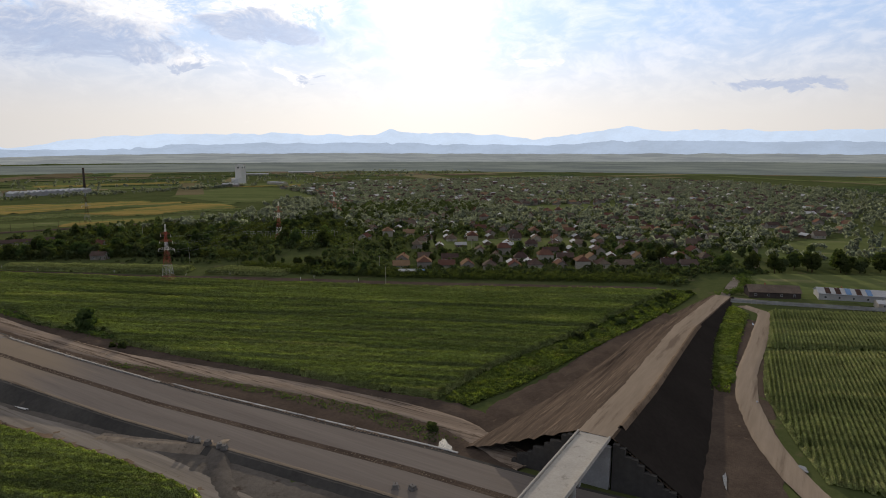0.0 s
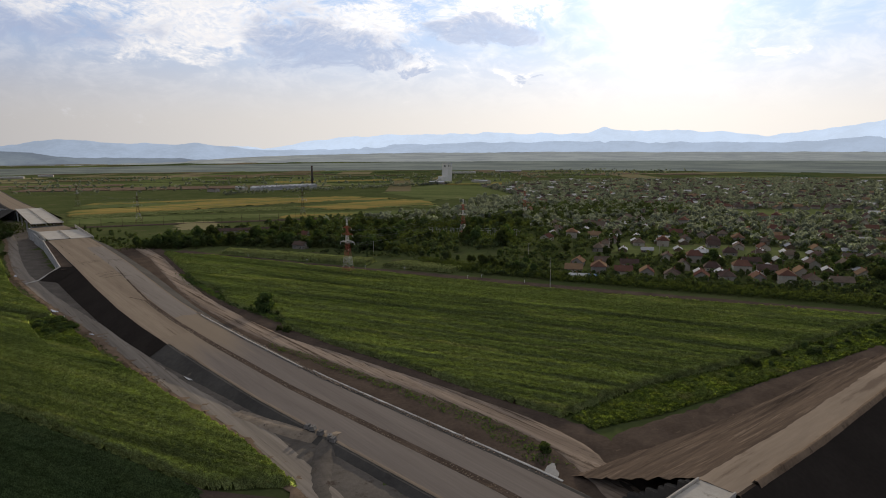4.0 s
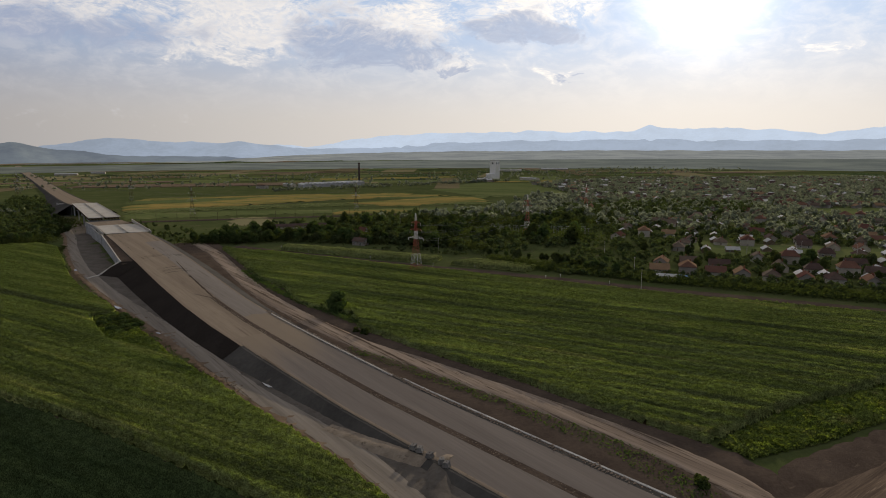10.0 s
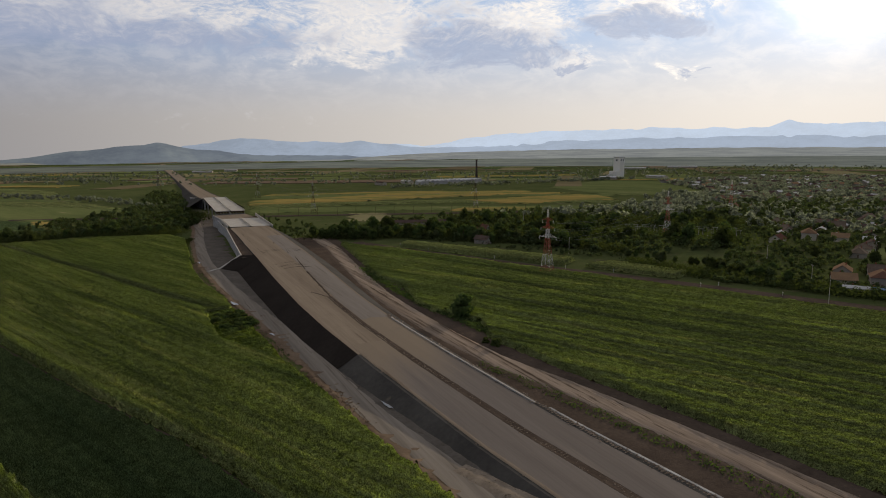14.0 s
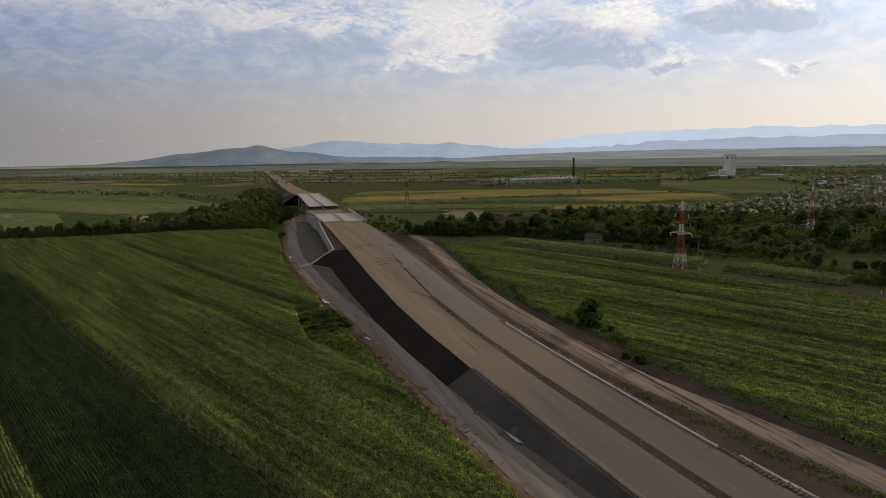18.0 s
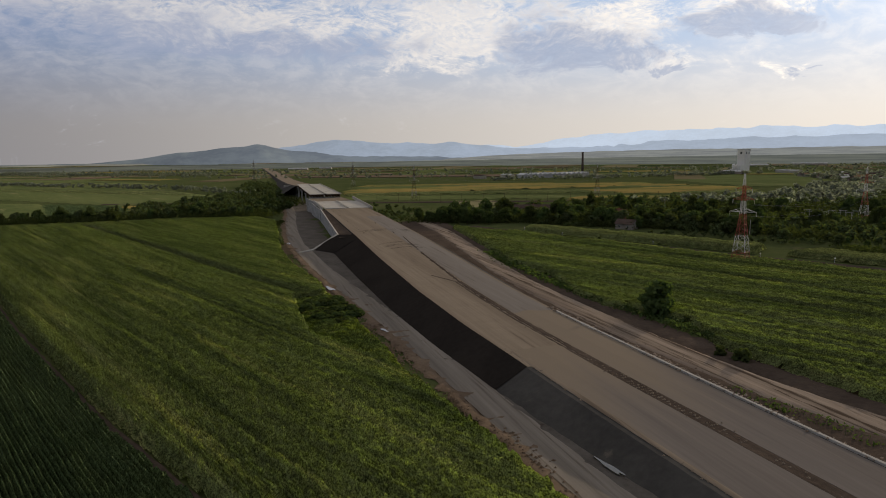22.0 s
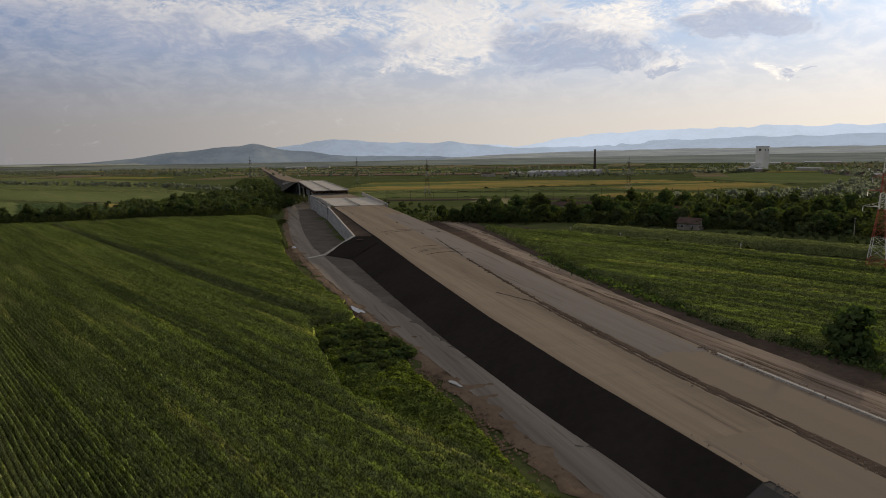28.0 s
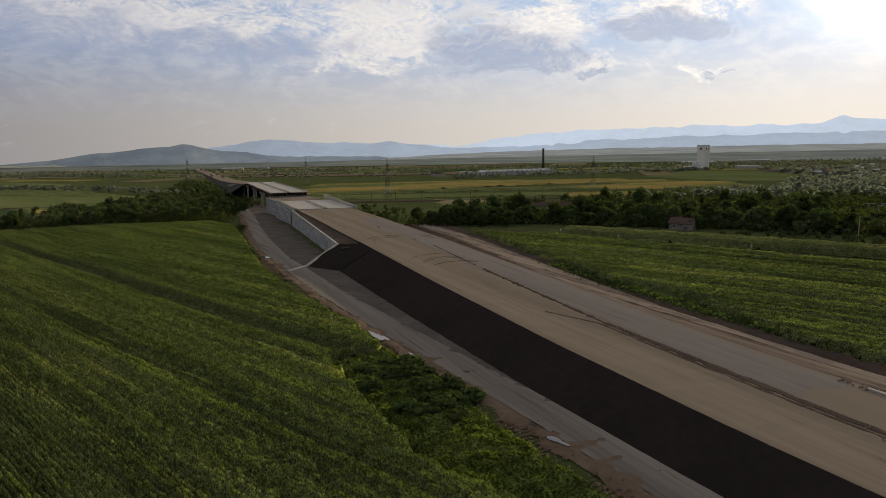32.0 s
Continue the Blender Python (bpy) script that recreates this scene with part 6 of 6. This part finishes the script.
far_woods("grove_wood", 620, 111, [(-125, 660), (-67, 652), (-33, 622), (-12, 600), (20, 566), (60, 520), (120, 520), (180, 560), (250, 640), (260, 720), (180, 780), (120, 815), (50, 795), (-60, 760)], "leaf_wood", 0.85, "dense dark wood and scrub between fields and railway", clear_of)
far_woods("viaduct_wood", 330, 112, [(-412, 722), (-330, 728), (-244, 745), (-228, 800), (-242, 870), (-262, 960), (-318, 1005), (-345, 900), (-385, 800)], "leaf_wood", 0.85, "dense dark wood beside the viaduct")
far_woods("front_garden_trees", 120, 117, [tuple(START + AL * q + AC * c) for q, c in ((-30, -10), (235, -10), (235, 8), (-30, 8))], "leaf_wood", 0.55, "garden trees before the first row of houses", lambda x, y: not any((x - a) ** 2 + (y - c) ** 2 < 40 for a, c in taken))
far_woods("field_edge_bushes", 75, 118, [(-60, 642), (-22, 590), (20, 532), (48, 500), (62, 515), (30, 552), (-10, 607), (-45, 652)], "leaf_wood", 0.4, "low bushes beyond the narrow maize strip", clear_of)
far_woods("street_bushes", 70, 114, [(172, 238), (240, 246), (290, 262), (270, 300), (205, 285)], "leaf_wood", 0.6, "bushes and small trees beside the village street")
far_woods("embankment_wood", 150, 115, [(-300, 1005), (-256, 985), (-275, 1150), (-300, 1300), (-335, 1300), (-330, 1150)], "leaf_wood", 0.9, "dark trees below the far embankment")
far_woods("railside_scrub", 80, 116, [(-166, 690), (-132, 668), (-112, 700), (-135, 790), (-160, 850), (-176, 850), (-172, 770)], "leaf_wood", 0.5, "scrub and small trees beside the viaduct")
far_woods("far_grove", 420, 113, [(230, 700), (360, 650), (470, 610), (560, 700), (470, 800), (330, 800)], "leaf_wood", 1.0, "dark grove before the far houses")
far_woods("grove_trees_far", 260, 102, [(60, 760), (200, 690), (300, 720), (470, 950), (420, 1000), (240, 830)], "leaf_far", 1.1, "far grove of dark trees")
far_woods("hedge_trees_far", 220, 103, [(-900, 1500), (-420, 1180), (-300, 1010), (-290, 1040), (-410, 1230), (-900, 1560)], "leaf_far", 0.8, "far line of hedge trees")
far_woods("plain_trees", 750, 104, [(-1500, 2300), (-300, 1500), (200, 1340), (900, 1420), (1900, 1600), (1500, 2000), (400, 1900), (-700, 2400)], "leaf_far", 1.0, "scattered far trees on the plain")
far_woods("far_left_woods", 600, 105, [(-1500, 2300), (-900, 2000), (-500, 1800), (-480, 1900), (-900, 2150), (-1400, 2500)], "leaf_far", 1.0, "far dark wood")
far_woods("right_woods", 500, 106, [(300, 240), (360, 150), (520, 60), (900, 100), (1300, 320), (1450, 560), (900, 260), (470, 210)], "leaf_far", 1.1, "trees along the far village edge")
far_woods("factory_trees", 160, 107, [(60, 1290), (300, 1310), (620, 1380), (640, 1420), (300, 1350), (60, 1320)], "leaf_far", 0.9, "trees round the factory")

# ---- farm buildings, fence and factory ----
house_at(11, 27, 3.2, 3.0, "dark_brick", "dark_tiles", 0.0, "long farm barn with a dark brown roof", "", 4, "barn", pose(192, 192, 0, 0, 0, -58 + 90), "barn")
hall = house_at(12, 34, 3.6, 2.2, "panel", "tin", 0.0, "long hall with blue and grey sheet roofing", "", 5, "farm_hall", pose(212, 157, 0, 0, 0, -66 + 90), "hall")
for i, (y, mt) in enumerate(((-9, "blue"), (-4, "steel"), (1, "blue"), (6, "steel"), (11, "steel"))):
    ob = Build()
    ob.poly([(-6.3, y, 3.72), (-0.4, y, 5.86), (-0.4, y + 2.6, 5.86), (-6.3, y + 2.6, 3.72), (-6.3, y, 3.80), (-0.4, y, 5.94), (-0.4, y + 2.6, 5.94), (-6.3, y + 2.6, 3.80)],
            [(0, 1, 2, 3), (7, 6, 5, 4), (0, 4, 5, 1), (1, 5, 6, 2), (2, 6, 7, 3), (3, 7, 4, 0)])
    part("roof_sheet", ob.mesh("roof_sheet", mt), hall, "blue roof sheet" if mt == "blue" else "dark roof sheet")
house_at(8, 16, 2.8, 1.0, "plaster", "tin", 0.0, "low shed with a bright pale roof beside the fence", "", 3, "shed", pose(203, 136, 0, 0, 0, -66 + 90), "shed")
house_at(8, 10, 3.0, 3.4, "plaster", "tiles", 0.0, "house with a bright red tile roof among trees", "", 2, "house", pose(8, 664, 0, 0, 0, 35))
house_at(7, 11, 3.2, 2.4, "plaster", "dark_tiles", 0.0, "white-walled house with a dark roof at the field edge", "", 2, "house", pose(-14, 604, 0, 0, 0, 35))
house_at(10, 60, 4.0, 2.0, "plaster", "dark_tiles", 0.0, "long low stable building among trees", "", 6, "stable", pose(-30, 720, 0, 0, 0, 75), "stable")


def concrete_fence(a, b, label):
    a, b = Vector(a), Vector(b)
    root = new("concrete_fence")
    root.location = (a.x, a.y, 0)
    n = int((b - a).length / 2.5)
    for i in range(n):
        p, q = (b - a) * (i / n), (b - a) * ((i + 1) / n)
        d = q - p
        part("post", Build().box(p.x - 0.12, p.y - 0.12, -0.3, p.x + 0.12, p.y + 0.12, 2.2, 0.02).mesh("post", "concrete"), root)
        for j in range(3):
            part("slab", Build().poly(*quad_prism(p + d * 0.05, q - d * 0.05, 0.08, 0.02 + 0.66 * j, 0.66 * j + 0.66, 0.02 + 0.66 * j, 0.66 * j + 0.66)).mesh("slab", "panel"), root)
    tagged(root, label, "fence")


concrete_fence((160, 204), (196, 128), "grey precast concrete slab fence along a lane")
lane, ln = smooth_line([(170, 209), (176, 180), (199, 128)], 4)
ribbon("farm_lane", lane, ln, [(-3, 0.02), (0, 0.08), (3, 0.02)], "asphalt", label="grey farm lane beside the fence", category="road", rough=0.02, seed=111)

# silo tower with its head house
root = new("silo_tower")
root.matrix_basis = pose(612, 1446, 0, 0, 0, 28)
part("tower_body", Build().box(-10, -8, -3, 10, 8, 46, 0.2).mesh("tower_body", "white"), root, "tall pale concrete grain tower")
part("roof", Build().box(-10.4, -8.4, 46.004, 10.4, 8.4, 47, 0.1).mesh("roof", "panel"), root)
for s in (-1, 1):
    for x in (-5, 5):
        part("window", Build().box(x - 1.6, s * 8.02 - 0.1, 38, x + 1.6, s * 8.02 + 0.1, 42).mesh("window", "glass"), root, "dark window opening")
    part("window", Build().box(s * 10.02 - 0.1, -2, 38, s * 10.02 + 0.1, 2, 42).mesh("window", "glass"), root, "dark window opening")
for i in range(5):
    part("pilaster", Build().box(-9 + 4.4 * i, -8.35, 0, -8.4 + 4.4 * i, -8.004, 37).mesh("pilaster", "white"), root)
part("side_building", Build().box(-26, -9, -1, -10.01, 9, 16, 0.2).mesh("side_building", "white"), root, "lower pale side building")
part("conveyor", Build().beam((-26, 0, 12), (-60, 0, 4), 1.2, 1.2, 4).mesh("conveyor", "tin"), root)
tagged(root, "tall pale grain silo tower with a lower side building", "silo")
root = new("factory_chimney")
root.matrix_basis = pose(281, 1467, -1, 0, 0, 0)
part("shaft", Build().beam((0, 0, -2), (0, 0, 44), 2.6, 1.8, 16).mesh("shaft", "dark_brick", True), root, "dark brick chimney shaft")
part("collar", Build().beam((0, 0, 44.004), (0, 0, 46), 2.2, 2.2, 16).mesh("collar", "steel"), root)
part("band", Build().beam((0, 0, 30), (0, 0, 30.6), 2.35, 2.3, 16).mesh("band", "steel"), root)
tagged(root, "tall dark brick factory chimney", "chimney")
root = new("factory_hall")
root.matrix_basis = pose(200, 1400, 0, 0, 0, 12)
part("wall", Build().box(-70, -12, -0.5, 70, 12, 6).mesh("wall", "panel"), root)
for i in range(14):
    b = Build()
    x = -70 + 10 * i
    b.poly([(x, -12.5, 6.004), (x + 9.8, -12.5, 6.004), (x + 9.8, 12.5, 6.004), (x, 12.5, 6.004), (x + 7, -12.5, 9.0), (x + 7, 12.5, 9.0)],
           [(0, 3, 5, 4), (1, 4, 5, 2), (0, 4, 1), (3, 2, 5), (0, 1, 2, 3)])
    part("roof_bay", b.mesh("roof_bay", "tin"), root, "bright sawtooth roof bay")
tagged(root, "long factory hall with bright sawtooth roof bays", "factory")
for x, y, w, l, t, mt in ((120, 1430, 12, 40, 10, "tin"), (60, 1400, 10, 30, 20, "dark_tiles"), (560, 1400, 14, 40, 30, "tin"), (680, 1400, 14, 50, 15, "tin"), (930, 1900, 16, 90, 60, "tin"), (1150, 1950, 16, 90, 60, "tin"), (-330, 2300, 14, 60, 80, "tin"), (-250, 2400, 14, 40, 80, "tin")):
    house_at(w, l, 5.0, 1.6, "plaster", mt, 0.0, "far industrial shed with a metal roof" if mt == "tin" else "far shed with a tiled roof", "industrial sheds", 2, "industrial_shed", pose(x, y, 0, 0, 0, t), "shed")

# electricity substation among the trees
for i in range(26):
    root = new("substation_frame")
    u, v = i % 13, i // 13
    root.matrix_basis = pose(112 + 5.2 * u + 6 * v, 608 - 4.2 * u + 12 * v, -0.1, 0, 0, -40)
    for s in (-1.6, 1.6):
        part("post", Build().beam((s, 0, 0), (s * 0.8, 0, 7), 0.12, 0.09, 4).mesh("post", "panel"), root)
    part("beam", Build().beam((-2.2, 0, 7), (2.2, 0, 7), 0.14, 0.14, 4).mesh("beam", "panel"), root)
    tagged(root, "pale steel substation frame among trees", "substation", "substation frames")

# ---- far fields ----
def field(name, poly, mat, label, height=0.6, seed=1, across=6.0, along=9.0):
    crop(name, poly, mat, height, across, along, label, amp=0.0, seed=seed, fall=3.0, base=-0.1, blotch=0.15)


field("sunflower_field", [(-180, 1000), (-180, 1078), (-31, 1120), (35, 1180), (257, 1122), (180, 1062), (65, 1050), (-46, 1022)], "yellow", "ripe yellow sunflower field", 1.6, 121)
field("sunflower_strip", [(86, 980), (144, 912), (284, 915), (301, 970), (288, 1018), (180, 1000)], "yellow", "strip of yellow sunflowers", 1.6, 122)
field("sunflower_plot", [(36, 850), (112, 833), (149, 859), (60, 880)], "yellow", "small plot of yellow sunflowers", 1.6, 131)
field("vegetable_plot", [(-84, 793), (-73, 857), (-41, 853), (-44, 769)], "stubble", "striped plot of low vegetables", 0.5, 132)
field("sunflower_strip_far", [(-160, 1180), (60, 1150), (260, 1040), (290, 1065), (80, 1185), (-150, 1205)], "yellow", "far strip of yellow sunflowers", 1.4, 123)
field("sunflower_field_far", [(250, 1640), (560, 1600), (620, 1660), (260, 1720)], "yellow", "far yellow field on the plain", 1.4, 124)
field("meadow_by_rail", [(-178, 905), (-60, 890), (120, 850), (230, 800), (244, 845), (58, 900), (-60, 938), (-178, 965)], "meadow", "green meadow beside the railway", 0.5, 125)
field("green_strip", [(-178, 970), (-50, 970), (80, 950), (262, 885), (280, 908), (100, 1000), (-178, 1025)], "corn", "green crop strip between yellow fields", 1.0, 126)
field("green_strip_far", [(-180, 1118), (110, 1090), (300, 970), (330, 1000), (260, 1035), (60, 1145), (-170, 1175)], "meadow", "pale green crop strip", 0.6, 127)
field("brown_stubble_field", [(-560, 975), (-487, 940), (-410, 765), (-520, 750), (-640, 900)], "meadow", "dull olive stubble field", 0.4, 128)
field("clover_field", [(-483, 938), (-399, 893), (-352, 800), (-405, 768)], "corn_dark", "square of dark green clover", 0.4, 129)
field("mown_patch", [(-396, 891), (-372, 882), (-330, 800), (-349, 798)], "yellow", "small mown yellow patch", 0.3, 130)
for i, (p, mt) in enumerate((([(-690, 1250), (-330, 1010), (-300, 955), (-395, 900), (-655, 1110)], "meadow"), ([(-810, 1490), (-440, 1205), (-410, 1160), (-720, 1320)], "meadow"),
                             ([(-990, 1880), (-560, 1500), (-530, 1450), (-860, 1600)], "meadow"), ([(-720, 1312), (-412, 1150), (-340, 1020), (-690, 1260)], "corn"), ([(-850, 1590), (-520, 1440), (-450, 1215), (-815, 1500)], "corn"),
                             ([(330, 1000), (470, 960), (600, 1280), (520, 1370), (330, 1200)], "meadow"), ([(330, 245), (345, 160), (470, 100), (540, 180), (420, 250)], "meadow"), ([(186, 204), (240, 218), (270, 205), (300, 150), (214, 138)], "meadow"),
                             (OPEN[0], "meadow"), (OPEN[1], "meadow"))):
    field("crop_strip", p, mt, "long strip of green crop on the plain", 0.6, 140 + i)
# the palest set of strips lightens the plain where haze would
for mt, seed, lab in (("meadow", 151, "far pale green strips of farmland"), ("yellow", 152, "far ochre strips of farmland"), ("corn_dark", 153, "far dark green strips of farmland"), ("soil", 154, "far brown ploughed strips"), ("stubble", 155, "far pale strips standing in for haze on the plain")):
    rg = random.Random(seed)
    b = Build()
    for i in range({"yellow": 9, "stubble": 110, "meadow": 130, "corn_dark": 90}.get(mt, 45)):
        az, dist = radians(rg.uniform(-32, 88)), rg.uniform(1350, 4100)
        if inside(np.array(TOWN) * 1.0, np.array(HUB[0] + dist * math.sin(az)), np.array(HUB[1] + dist * math.cos(az))):
            continue
        l, w, a = rg.uniform(150, 520), rg.uniform(30, 110), radians(rg.choice((-15, -20, -25, 60)) + rg.uniform(-6, 6))
        cx, cy = HUB[0] + dist * math.sin(az), HUB[1] + dist * math.cos(az)
        h = rg.uniform(0.2, 0.9)
        co = [(cx + u * l / 2 * math.cos(a) - v * w / 2 * math.sin(a), cy + u * l / 2 * math.sin(a) + v * w / 2 * math.cos(a)) for u, v in ((-1, -1), (1, -1), (1, 1), (-1, 1))]
        b.poly([(x, y, -0.3) for x, y in co] + [(x, y, h) for x, y in co], [(4, 5, 6, 7), (0, 1, 5, 4), (1, 2, 6, 5), (2, 3, 7, 6), (3, 0, 4, 7)])
    nm = {"meadow": "far_green_fields", "yellow": "far_ochre_fields", "corn_dark": "far_dark_fields", "soil": "far_brown_fields", "stubble": "far_stubble_fields"}[mt]
    tagged(new(nm, b.mesh(nm, mt)), lab, "fields", kind="stuff")
